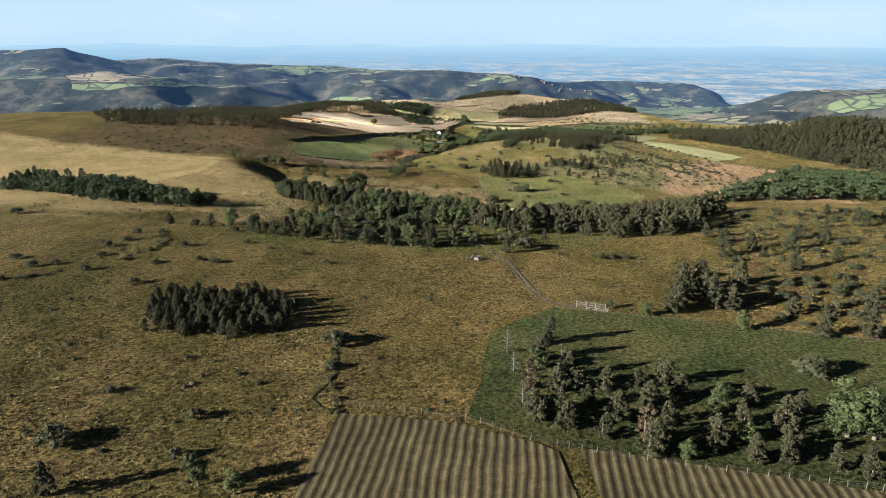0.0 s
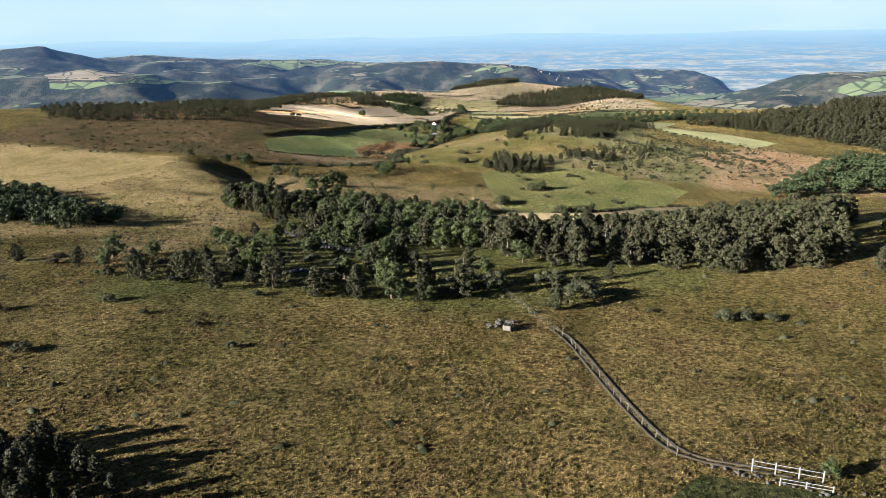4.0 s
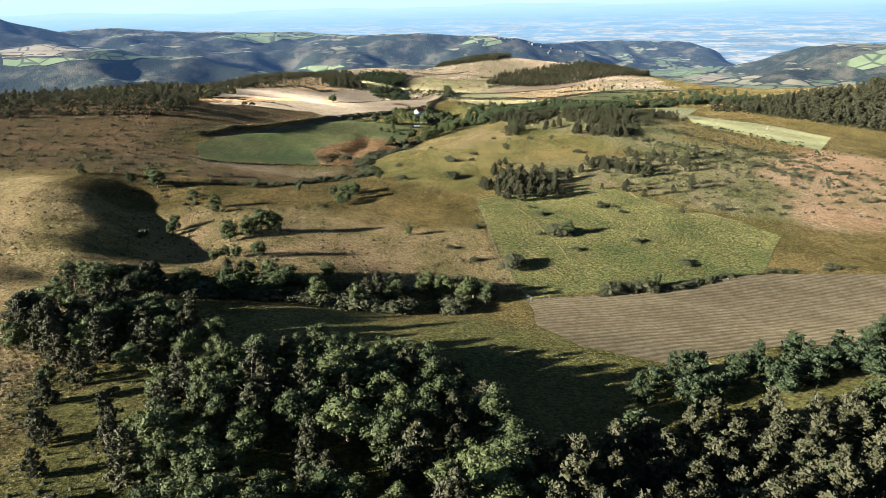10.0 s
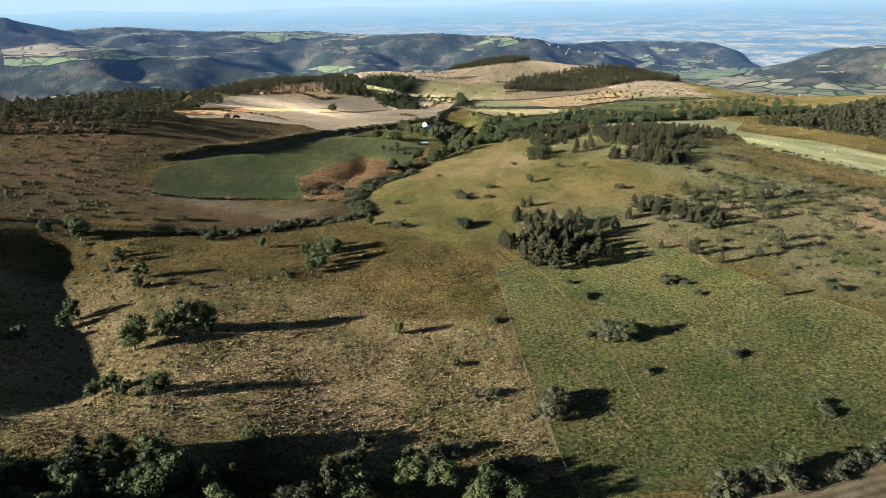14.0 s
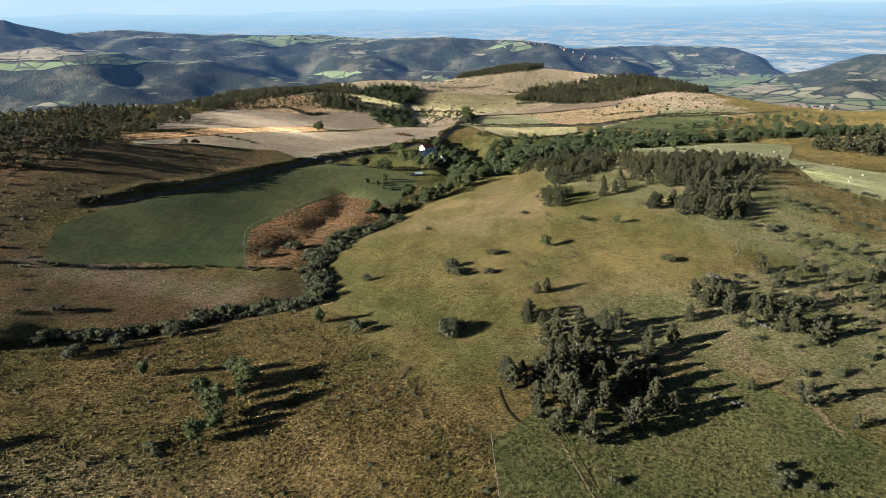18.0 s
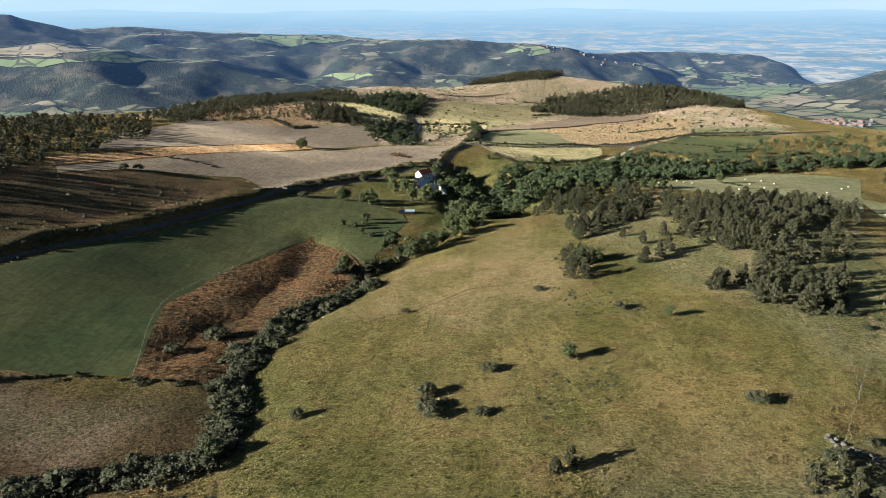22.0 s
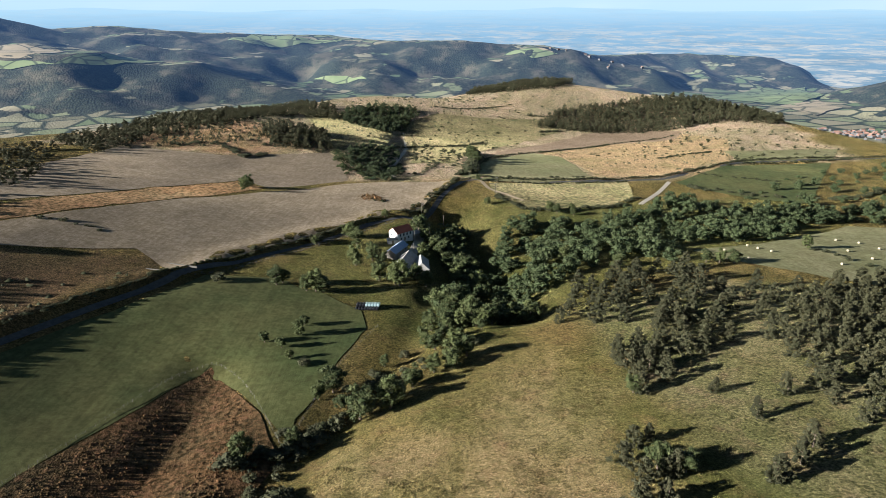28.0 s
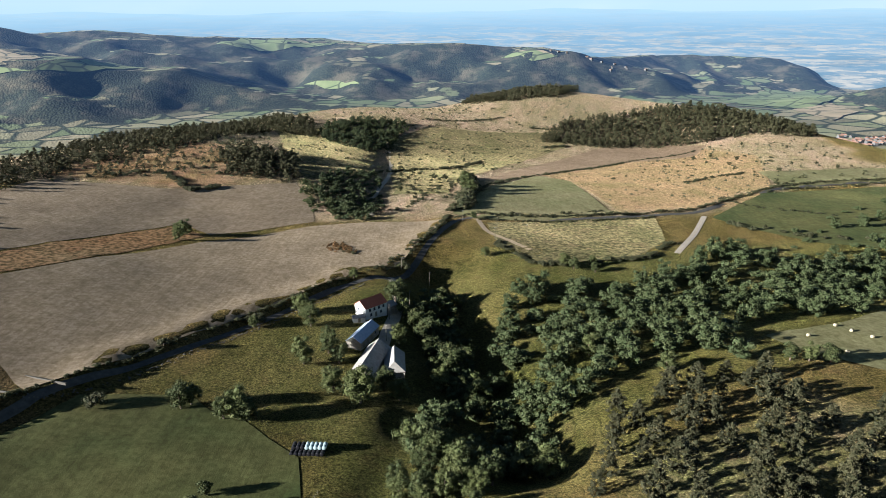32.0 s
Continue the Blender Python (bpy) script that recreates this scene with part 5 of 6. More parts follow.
for x, y, h in [(-69, 761, 5.2), (-32, 922, 6.4), (-21, 910, 3.7), (91, 1120, 8.1), (101, 1117, 8.0), (87, 838, 8.7), (81, 840, 10.2), (30, 910, 12.0), (-14, 865, 8.2), (-26, 856, 10.9), (3, 879, 15.0), (12, 882, 14.0), (-73, 976, 5.2), (-69, 1016, 3.7), (-45, 1047, 5.2), (84, 879, 8.1), (-45, 1043, 6.8), (7, 1079, 14.6), (11, 1071, 10.8), (12, 1042, 11.7), (43, 1207, 6.8), (-15, 1102, 7.0), (7, 1123, 4.9), (48, 1138, 7.5), (41, 1003, 3.6), (106, 1009, 9.3), (161, 1011, 9.2), (-6, 999, 12.1)]:
    if h < 6.4:
        tree("bush", x, y, h, "scrubby dark green bush casting a long shadow", "bushes of the pastures", rng.uniform(0.9, 1.2))
    else:
        tree("leaf", x, y, h * 0.85, "rounded dark green tree casting a long shadow", "lone trees", rng.uniform(1.0, 1.3))
for x, y, h in [(108, 672, 6.5), (115, 669, 6), (122, 664, 6.5), (99, 663, 5), (45, 663, 6), (51, 685, 4.5), (88, 643, 7), (75, 617, 6.5), (68, 614, 7), (34, 624, 5.5), (39, 620, 5), (75, 602, 5.5), (135, 645, 6), (128, 649, 5.5), (168, 694, 6), (177, 694, 6), (100, 614, 3.5)]:
    tree("pine", x, y, h, "ragged dark pine on the edge of the knoll", "lone pines", rng.uniform(1.0, 1.3))
for x, y, h in [(57, 106, 3.1), (34, 104, 7.2), (48, 261, 5.3)]:
    tree("rust", x, y, h, "pine with rust-brown dying foliage", "rusty pines", rng.uniform(0.9, 1.2))



# ---- roads, walls, fences ----
def asphalt():
    k = Nodes("worn_asphalt", 0.85)
    n = k.noise(0.6, 5, 0.6)
    k.bump(k.noise(8, 3), 0.3, 0.02)
    # asphalt darkened: shade between the road banks put into its colour
    return k.done(k.ramp(n, (0.3, (0.05, 0.049, 0.046)), (0.7, (0.10, 0.095, 0.088))))


def dirt(name, a, b):
    k = Nodes(name, 0.95)
    n = k.noise(0.7, 5, 0.65)
    k.bump(n, 0.6, 0.1)
    return k.done(k.ramp(n, (0.3, a), (0.7, b)))


def stone():
    k = Nodes("grey_stone", 0.9)
    n = k.noise(2.2, 5, 0.6)
    k.bump(n, 0.7, 0.06)
    return k.done(k.mix(k.random(), k.ramp(n, (0.3, (0.06, 0.056, 0.048)), (0.7, (0.15, 0.138, 0.12))), (0.11, 0.10, 0.085)))


def painted(name, colour, rough=0.6, grime=0.35):
    k = Nodes(name, rough)
    n = k.noise(1.3, 5, 0.65)
    dark = tuple(c * (1 - grime) for c in colour)
    k.bump(k.noise(14, 2), 0.15, 0.02)
    return k.done(k.ramp(n, (0.3, dark), (0.65, colour)))


def tiles(name, a, b, ridges=2.5):
    k = Nodes(name, 0.75)
    w = k.wave(ridges, k.scaled(1, 1, 1), 0.6)
    n = k.noise(0.9, 4)
    k.bump(w, 0.4, 0.06)
    return k.done(k.mix(k.ramp(n, (0.3, 0.0), (0.7, 1.0)), a, b))


M["asphalt"] = asphalt()
M["dirt"] = dirt("bare_earth", (0.20, 0.155, 0.10), (0.34, 0.27, 0.19))
M["gravel"] = dirt("pale_gravel", (0.36, 0.31, 0.24), (0.52, 0.46, 0.37))
M["mud"] = dirt("dark_ruts", (0.08, 0.065, 0.045), (0.14, 0.11, 0.075))
M["stone"] = stone()
M["post"] = painted("weathered_post", (0.20, 0.175, 0.14), 0.85)
M["white"] = painted("white_paint", (0.78, 0.78, 0.76), 0.5, 0.2)
M["render_wall"] = painted("white_render", (0.74, 0.73, 0.70), 0.85, 0.2)
M["stone_wall"] = painted("stone_walling", (0.36, 0.32, 0.27), 0.9)
M["red_tile"] = tiles("red_roof_tiles", (0.33, 0.10, 0.06), (0.26, 0.075, 0.05))
M["blue_sheet"] = tiles("blue_grey_sheet", (0.42, 0.50, 0.62), (0.30, 0.38, 0.52), 0.4)
M["grey_sheet"] = tiles("pale_fibre_sheet", (0.38, 0.36, 0.33), (0.27, 0.255, 0.23), 1.2)
M["dark"] = painted("shade_black", (0.025, 0.025, 0.03), 0.4)
M["glass"] = painted("window_glass", (0.05, 0.06, 0.075), 0.1, 0.1)
M["wrap_black"] = painted("black_wrap", (0.018, 0.018, 0.022), 0.3)
M["wrap_pale"] = painted("pale_green_wrap", (0.34, 0.44, 0.46), 0.35, 0.15)
M["straw"] = painted("straw", (0.48, 0.42, 0.29), 0.95, 0.3)
M["metal"] = painted("galvanised_steel", (0.42, 0.43, 0.44), 0.4, 0.2)
M["timber"] = painted("grey_timber", (0.28, 0.24, 0.19), 0.85)
M["rail"] = painted("faded_white_paint", (0.42, 0.42, 0.40), 0.6)
M["wire"] = painted("fence_wire", (0.3, 0.3, 0.3), 0.5)


def box(w, d, h, bevel=0.02, at=(0, 0, 0)):
    """A bevelled block on its base."""
    bm = bmesh.new()
    bmesh.ops.create_cube(bm, size=1.0)
    for v in bm.verts:
        v.co = Vector((v.co.x * w, v.co.y * d, (v.co.z + 0.5) * h)) + Vector(at)
    if bevel:
        bmesh.ops.bevel(bm, geom=bm.edges[:], offset=bevel, segments=1, affect="EDGES")
    return bm


def part(name, bm, material, parent, label=""):
    """Links a bmesh, or ready vertices and faces, as one mesh under a thing."""
    if isinstance(bm, tuple):
        me = mesh(name, bm[0], bm[1], material)
    else:
        me = bpy.data.meshes.new(name)
        bm.to_mesh(me)
        bm.free()
        me.materials.append(material)
    o = new(name, me)
    o.parent = parent
    return tagged(o, label) if label else o


def root(name, x, y, yaw, label, category, group="", lift=0.0):
    e = new(name)
    e.matrix_world = Matrix.Translation((x, y, float(ground_z(x, y)) + lift)) @ Matrix.Rotation(radians(yaw), 4, "Z")
    return tagged(e, label, category, group)


def fence(pts, gap, label, height=1.3, wires=3):
    line = resample(pts, gap)
    e = tagged(new("fence"), label, "fence")
    me = mesh("post", *tube([(0, 0, -0.3), (0.01, 0, height * 0.6), (0.02, 0.01, height)], [0.065, 0.06, 0.055], 6), M["post"])
    tops = []
    for p in line:
        o = new("post", me)
        o.parent = e
        z = float(ground_z(p.x, p.y))
        o.matrix_world = Matrix.Translation((p.x, p.y, z)) @ Euler((rng.normal() * 0.07, rng.normal() * 0.07, rng.uniform(0, 6))).to_matrix().to_4x4()
        tops.append(Vector((p.x, p.y, z)))
    for k in range(wires):
        part("wire", tube([t + Vector((0, 0, height * (0.35 + 0.28 * k))) for t in tops], [0.006] * len(tops), 3), M["wire"], e)
    return e


def stone_row(name, pts, gap, size, label, category="stone wall"):
    """A low tumbled wall of separate stones."""
    e = tagged(new(name), label, category)
    shapes = []
    for i in range(4):
        v = ICO_V * rng.uniform(0.75, 1.2, size=(len(ICO_V), 1)) * (1.0, 0.8, 0.6)
        shapes.append(mesh("stone", v, ICO_F, M["stone"]))
    for p in resample(pts, gap):
        for k in range(2):
            s = size * rng.uniform(0.6, 1.25)
            x, y = p.x + rng.normal() * 0.6, p.y + rng.normal() * 0.45
            o = new("stone", shapes[int(rng.integers(4))])
            o.parent = e
            o.matrix_world = Matrix.Translation((x, y, float(ground_z(x, y)) + s * 0.3 + 0.35 * k * size)) @ Matrix.Rotation(rng.uniform(0, 6), 4, "Z") @ Matrix.Scale(s, 4)
    return e


def building(name, x, y, yaw, length, width, eave, ridge, wall, roof, label, category="barn", hip=0.0, openings=()):
    """A gabled building: walls, two roof slopes with thickness, doors and windows set into its long side."""
    e = root(name, x, y, yaw, label, category)
    L, W = length / 2, width / 2
    part("wall", ([(-L, -W, -1.5), (L, -W, -1.5), (L, W, -1.5), (-L, W, -1.5), (-L, -W, eave), (L, -W, eave), (L, W, eave), (-L, W, eave), (-L + hip, 0, ridge - 0.12), (L - hip * 0, 0, ridge - 0.12)],
                  [(0, 1, 5, 4), (2, 3, 7, 6), (1, 2, 6, 9, 5), (3, 0, 4, 8, 7), (4, 5, 9, 8), (6, 7, 8, 9), (3, 2, 1, 0)]), M[wall], e)
    o, k = 0.35, (ridge - eave) / W
    for s, n in ((-1, "roof_slope"), (1, "roof_slope")):
        low, high = eave - o * k, ridge
        a = [(-L - o, s * (W + o), low), (L + o, s * (W + o), low), (L + o, 0, high), (-L - o + hip, 0, high)]
        top = [(p[0], p[1], p[2] + 0.14) for p in a]
        f = [(0, 1, 2, 3), (4, 5, 6, 7), (0, 1, 5, 4), (1, 2, 6, 5), (2, 3, 7, 6), (3, 0, 4, 7)]
        part(n, (a + top, f), M[roof], e)
    if hip:
        a = [(-L - o, -W - o, eave - o * k), (-L - o, W + o, eave - o * k), (-L - o + hip, 0, ridge)]
        top = [(p[0], p[1], p[2] + 0.15) for p in a]
        part("roof_hip", (a + top, [(0, 1, 2), (3, 4, 5), (0, 1, 4, 3), (1, 2, 5, 4), (2, 0, 3, 5)]), M[roof], e)
    for kind, u, side, w, h, z in openings:
        at = (u, side * W, z) if abs(side) == 1 else (-L, u, z)
        d = (w, 0.16, h) if abs(side) == 1 else (0.16, w, h)
        p = part(kind, box(*d, 0.015, at), M["glass" if kind == "window" else "timber"], e)
        if kind == "window":
            part("window_frame", box(d[0] + (0.12 if abs(side) == 1 else 0.03), d[1] + (0.03 if abs(side) == 1 else 0.12), 0.12, 0.01, (at[0], at[1], z - 0.1)), M["white"], p)
    return e


ribbon("road", [(-164, 798), (-147, 837), (-131, 870), (-113, 918), (-93, 963), (-88, 978), (-74, 1000), (-47, 1043), (-28, 1077), (-9, 1103), (4, 1108), (13, 1133), (30, 1195), (43, 1211)], 3.0, M["asphalt"], "narrow grey farm road between banks")
ribbon("road", [(43, 1211), (85, 1213), (130, 1226), (162, 1241), (197, 1257), (248, 1301), (293, 1338), (391, 1381), (470, 1410)], 3.6, M["asphalt"], "narrow grey lane along a hedge")
ribbon("track", [(3, 1108), (8, 1080), (7, 1058), (6, 1040), (7, 1014)], 5.0, M["gravel"], "pale gravel farm drive", category="track")
ribbon("track", [(-37, 1476), (-24, 1354), (-25, 1283), (-27, 1239), (-20, 1210)], 3.2, M["gravel"], "pale stony track up the valley", category="track")
ribbon("track", [(195, 1244), (172, 1193), (150, 1150)], 3.4, M["gravel"], "pale gravel track off the lane", category="track")
ribbon("track", [(45, 1208), (50, 1180), (62, 1160), (72, 1146)], 3.0, M["dirt"], "bare earth track in a field", category="track")
for off in (-0.7, 0.7):
    ribbon("wheel_rut", [(19 + off, 214), (21.5 + off, 205), (24.5 + off, 182), (28 + off, 171), (38, 166 + off)], 0.5, M["mud"], "dark wheel rut beside a fence", 0.14, "track")

fence([(12, 240), (15, 225), (19, 212), (21, 206), (24, 182), (27, 171)], 2.6, "line of weathered wooden fence posts across rough grass")
fence([(-19, 115), (4, 110), (19, 102), (66, 90), (96, 84)], 2.6, "wooden post fence along a tilled field")
fence([(29, 590), (31, 508), (34, 456), (36, 446)], 2.8, "straight post fence beside olive pasture")
fence([(-72, 739), (-87, 798), (-77, 844), (-53, 909), (-16, 862)], 3.0, "post fence round a bracken patch")
fence([(125, 712), (138, 722), (150, 765)], 3.0, "post fence on a knoll")
fence([(-16, 862), (-10, 905), (0, 945)], 3.0, "post fence beside a hay meadow")
stone_row("stone_wall", [(30, 168), (44, 161), (69, 154), (99, 144), (125, 138)], 1.0, 0.28, "tumbled low drystone wall in grass")
stone_row("stone_wall", [(-91, 972), (-72, 994), (-46, 1037), (-27, 1071), (-9, 1096)], 2.0, 0.45, "low stone wall along the farm road")
stone_row("stone_wall", [(34, 445), (64, 452), (123, 475)], 2.2, 0.4, "tumbled stones along a field edge")
for pts in ([(-98, 968), (-78, 1000), (-52, 1045), (-32, 1080), (-12, 1108), (0, 1116)], [(0, 1116), (9, 1135), (26, 1197), (40, 1216)], [(-170, 800), (-153, 839), (-137, 872), (-119, 920), (-97, 966)]):
    hedge("road_hedge", pts, 2.2, (1.0, 1.9), "dark low hedge on the bank of the farm road", 0.5, gaps=0.25)
hedge("lane_hedge", [(46, 1216), (85, 1218), (130, 1231), (162, 1246), (197, 1263), (248, 1307), (293, 1344), (391, 1388), (470, 1417)], 2.2, (1.2, 2.2), "dark hedge along the lane", 0.5, gaps=0.08)
hedge("lane_hedge", [(46, 1206), (85, 1208), (130, 1221), (160, 1236)], 2.4, (1.2, 2.4), "dark hedge along the lane", 0.6, gaps=0.2)
hedge("field_hedge", [(50, 1300), (60, 1330), (100, 1396), (193, 1490), (282, 1545)], 3.0, (1.4, 2.6), "dark hedge between a pale field and brown grass", 0.8, gaps=0.2)
hedge("field_hedge", [(48, 1292), (36, 1255), (28, 1222)], 2.6, (2.0, 4.0), "tall shrubs in a gully", 1.5)
hedge("field_hedge", [(55, 1158), (76, 1126), (123, 1135), (152, 1170)], 3.0, (2.0, 3.5), "leafy hedge at the foot of a field", 1.5)
hedge("field_hedge", [(220, 1290), (250, 1262), (300, 1240)], 3.0, (1.2, 2.4), "hedge in green pasture", 1.0, gaps=0.3)
hedge("field_hedge", [(200, 1225), (240, 1200), (300, 1190), (360, 1230)], 3.0, (2.0, 4.0), "shrubby hedge in green pasture", 2.0, gaps=0.25)
hedge("field_hedge", [(287, 1335), (340, 1352), (410, 1390)], 3.0, (1.5, 2.5), "hedge above green pasture", 1.0, gaps=0.2)
hedge("field_hedge", [(225, 1290), (270, 1325), (330, 1395)], 3.0, (1.2, 2.2), "straggling hedge on brown grass", 1.5, gaps=0.45)
hedge("field_hedge", [(60, 452), (82, 458), (104, 470), (126, 477), (160, 480)], 2.6, (1.4, 2.8), "shrubs between pasture and stubble", 1.2, gaps=0.35)
hedge("field_hedge", [(215, 1045), (228, 1012), (243, 965), (256, 880), (290, 760)], 3.5, (1.2, 2.6), "straggling hedge above a mown slope", 2.5, gaps=0.4)
hedge("field_hedge", [(-44, 740), (-28, 790), (-22, 830), (-14, 870)], 2.6, (1.5, 3.0), "dense shrubs beside bracken", 1.5, gaps=0.15)
hedge("field_hedge", [(-140, 1010), (-180, 1010), (-240, 990)], 3.0, (1.0, 2.2), "dark hedge above moorland", 1.0, gaps=0.3)
hedge("field_hedge", [(-60, 1275), (-50, 1235), (-40, 1215)], 2.6, (2.0, 4.0), "dense shrubs beside a track", 3.0)
hedge("slope_hedge", [(150, 790), (200, 700), (228, 640)], 3.0, (1.5, 3.2), "dark scrubby hedge down a slope", 3.0, gaps=0.2)
hedge("slope_hedge", [(201, 806), (232, 729), (257, 640)], 3.0, (1.5, 3.2), "dark scrubby hedge down a slope", 3.0, gaps=0.2)
hedge("bank_scrub", [(-150, 640), (-115, 590), (-80, 575), (-40, 600)], 4.0, (1.0, 2.4), "low scrub on a bank", 5.0, gaps=0.4)
hedge("bank_scrub", [(-105, 250), (-95, 225), (-105, 200), (-125, 185)], 2.6, (0.8, 1.6), "dark scrub on a grassy bank", 1.2, gaps=0.2)
hedge("ditch_scrub", [(-19, 112), (-23, 130), (-23, 143), (-19, 150)], 1.6, (0.6, 1.2), "dark scrub in a narrow ditch", 0.4, gaps=0.15)

# ---- the farm ----
building("farmhouse", -2, 1065, 46, 11, 7.5, 5.0, 7.6, "render_wall", "red_tile", "white rendered farmhouse with a red tiled roof", "house",
         openings=[("window", -3.4, -1, 1.0, 1.4, 3.0), ("window", -1.0, -1, 1.0, 1.4, 3.0), ("window", 1.4, -1, 1.0, 1.4, 3.0), ("window", 3.8, -1, 1.0, 1.4, 3.0),
                   ("door", -0.2, -1, 1.1, 2.1, 0.05), ("window", -2.8, -1, 1.0, 1.3, 0.9), ("window", 2.4, -1, 1.0, 1.3, 0.9), ("window", 1.4, 2, 0.9, 1.2, 3.0)])
building("outbuilding", 5, 1070, 46, 4.5, 5, 3.6, 4.6, "stone_wall", "grey_sheet", "small stone outbuilding with a pale roof", "shed", openings=[("door", 0, -1, 1.2, 2.0, 0.05)])
building("porch", -6, 1057, 20, 5, 3.2, 2.2, 2.9, "render_wall", "grey_sheet", "low white lean-to beside the farmhouse", "shed", openings=[("door", 0, -1, 1.0, 1.9, 0.05)])
building("long_shed", -2, 1041, 72, 16, 6, 3.4, 5.4, "stone_wall", "blue_sheet", "long stone shed with a blue-grey sheet roof", "shed",
         openings=[("door", -5.5, -1, 1.6, 2.2, 0.05), ("door", -2, -1, 1.6, 2.2, 0.05), ("door", 1.5, -1, 1.6, 2.2, 0.05), ("window", 5, -1, 1.0, 1.0, 1.3)])
building("barn", 4, 1019, 80, 21, 8, 3.6, 6.6, "stone_wall", "grey_sheet", "large stone barn with a grey sheet roof", "barn", openings=[("door", 1, -1, 3.0, 3.0, 0.05), ("door", 0, 2, 2.8, 2.9, 0.05)])
building("small_barn", 12.5, 1019, 96, 14, 7, 3.4, 6.2, "stone_wall", "grey_sheet", "stone barn with a pale hipped roof", "barn", 2.2, [("door", 2, 1, 2.6, 2.8, 0.05)])
hay_walls = tagged(new("bunker_wall"), "pale concrete walls of a feed bunker beside the road", "wall")
for (ax, ay), (bx, by) in (((-101, 986), (-84, 981)), ((-104, 975), (-94, 973))):
    w = part("wall_panel", box(math.hypot(bx - ax, by - ay), 0.4, 0.8, 0.04), M["stone"], hay_walls)
    w.matrix_world = Matrix.Translation(((ax + bx) / 2, (ay + by) / 2, float(ground_z((ax + bx) / 2, (ay + by) / 2)) - 0.2)) @ Matrix.Rotation(math.atan2(by - ay, bx - ax), 4, "Z")


def drum(radius, width, sag=0.94):
    """A round bale lying on its side, a little flattened, with a rounded rim."""
    rings = [(-0.5, 0.0), (-0.5, 0.88), (-0.44, 1.0), (0.44, 1.0), (0.5, 0.88), (0.5, 0.0)]
    n = 16
    verts = [(u * width, r * radius * math.cos(2 * math.pi * i / n), radius * sag + r * radius * sag * math.sin(2 * math.pi * i / n)) for u, r in rings for i in range(n)]
    return np.array(verts), [(j * n + i, j * n + (i + 1) % n, (j + 1) * n + (i + 1) % n, (j + 1) * n + i) for j in range(len(rings) - 1) for i in range(n)]


BALE = {key: mesh("bale", *drum(0.62, 1.2), M[key], True) for key in ("wrap_black", "wrap_pale", "straw")}


def bale(key, x, y, yaw, z, label, group):
    o = new("round_bale", BALE[key])
    o.matrix_world = Matrix.Translation((x, y, z)) @ Matrix.Rotation(yaw, 4, "Z")
    return tagged(o, label, "bale", group)


for row in range(3):
    for i in range(8):
        x, y = -11 + 1.24 * i, 962.5 + 1.35 * row
        z = float(ground_z(-6, 963)) - 0.02
        bale("wrap_black", x, y, radians(90 + rng.normal() * 3), z, "black-wrapped round silage bale in a stack", "stacked silage bales")
        if row > 0:
            bale("wrap_pale" if i > 2 else "wrap_black", x + 0.4, y + 0.1, radians(90), z + 1.13, "pale green-wrapped round bale on a stack" if i > 2 else "black-wrapped round bale on a stack", "stacked silage bales")
for x, y in [(166, 1037), (182, 1049), (185, 1043), (189, 1036), (172, 1021), (240, 1073), (233, 1047), (250, 1068), (238, 1033), (255, 1057), (214, 1016), (230, 1011),
             (250, 1041), (262, 1035), (264, 1009), (299, 1048), (289, 1010), (269, 987), (280, 960), (300, 930), (285, 905), (310, 880), (330, 900), (320, 950), (345, 930), (300, 985), (325, 1000), (280, 1030), (310, 1060), (335, 1040)]:
    bale("straw", x, y, rng.uniform(0, 3.1), float(ground_z(x, y)) + 0.1, "pale round hay bale on mown grass", "hay bales")


def utility_pole(x, y, height=7.0):
    e = root("utility_pole", x, y, rng.uniform(0, 180), "slender grey wooden utility pole", "pole", "utility poles")
    part("shaft", tube([(0, 0, -0.4), (0, 0, height * 0.5), (0, 0, height)], [0.16, 0.13, 0.1], 8), M["post"], e)
    part("crossarm", box(0.9, 0.08, 0.08, 0.01, (0, 0, height - 0.4)), M["metal"], e)
    for s in (-0.38, 0, 0.38):
        part("insulator", tube([(s, 0, height - 0.32), (s, 0, height - 0.16)], [0.05, 0.035], 6), M["white"], e)


for x, y in [(6, 1063), (7, 1042), (13, 1082), (20, 1116), (52, 1315), (56, 1186), (54, 1163), (72, 1170), (6, 1121), (36, 1200)]:
    utility_pole(x, y)

# mound in the hay field, ring of earth
hedge("mound_scrub", [(-27, 1138), (-18, 1133)], 1.6, (1.0, 1.6), "tuft of scrub on a mound in a hay field", 1.0)

# ---- things in the meadow ----
rail = root("cattle_rail", 37.5, 165.5, -22, "white painted tubular cattle rail in rough grass", "railing")
for z in (0.75, 1.35):
    part("rail_bar", tube([(-3.6, 0, z), (0, 0, z), (3.6, 0, z)], [0.032] * 3, 8), M["rail"], rail)
for u in (-3.6, -1.2, 1.2, 3.6):
    part("rail_post", tube([(u, 0, -0.3), (u, 0, 1.0), (u, 0, 1.62)], [0.08, 0.08, 0.07], 8), M["rail"], rail)
rail2 = root("cattle_rail", 38.5, 163.2, -20, "second lower white cattle rail lying in grass", "railing")
for z in (0.4, 0.8):
    part("rail_bar", tube([(-2.6, 0, z), (0, 0, z), (2.6, 0, z)], [0.032] * 3, 8), M["rail"], rail2)
for u in (-2.6, 0, 2.6):
    part("rail_post", tube([(u, 0, -0.3), (u, 0, 0.6), (u, 0, 0.95)], [0.07, 0.07, 0.06], 8), M["rail"], rail2)
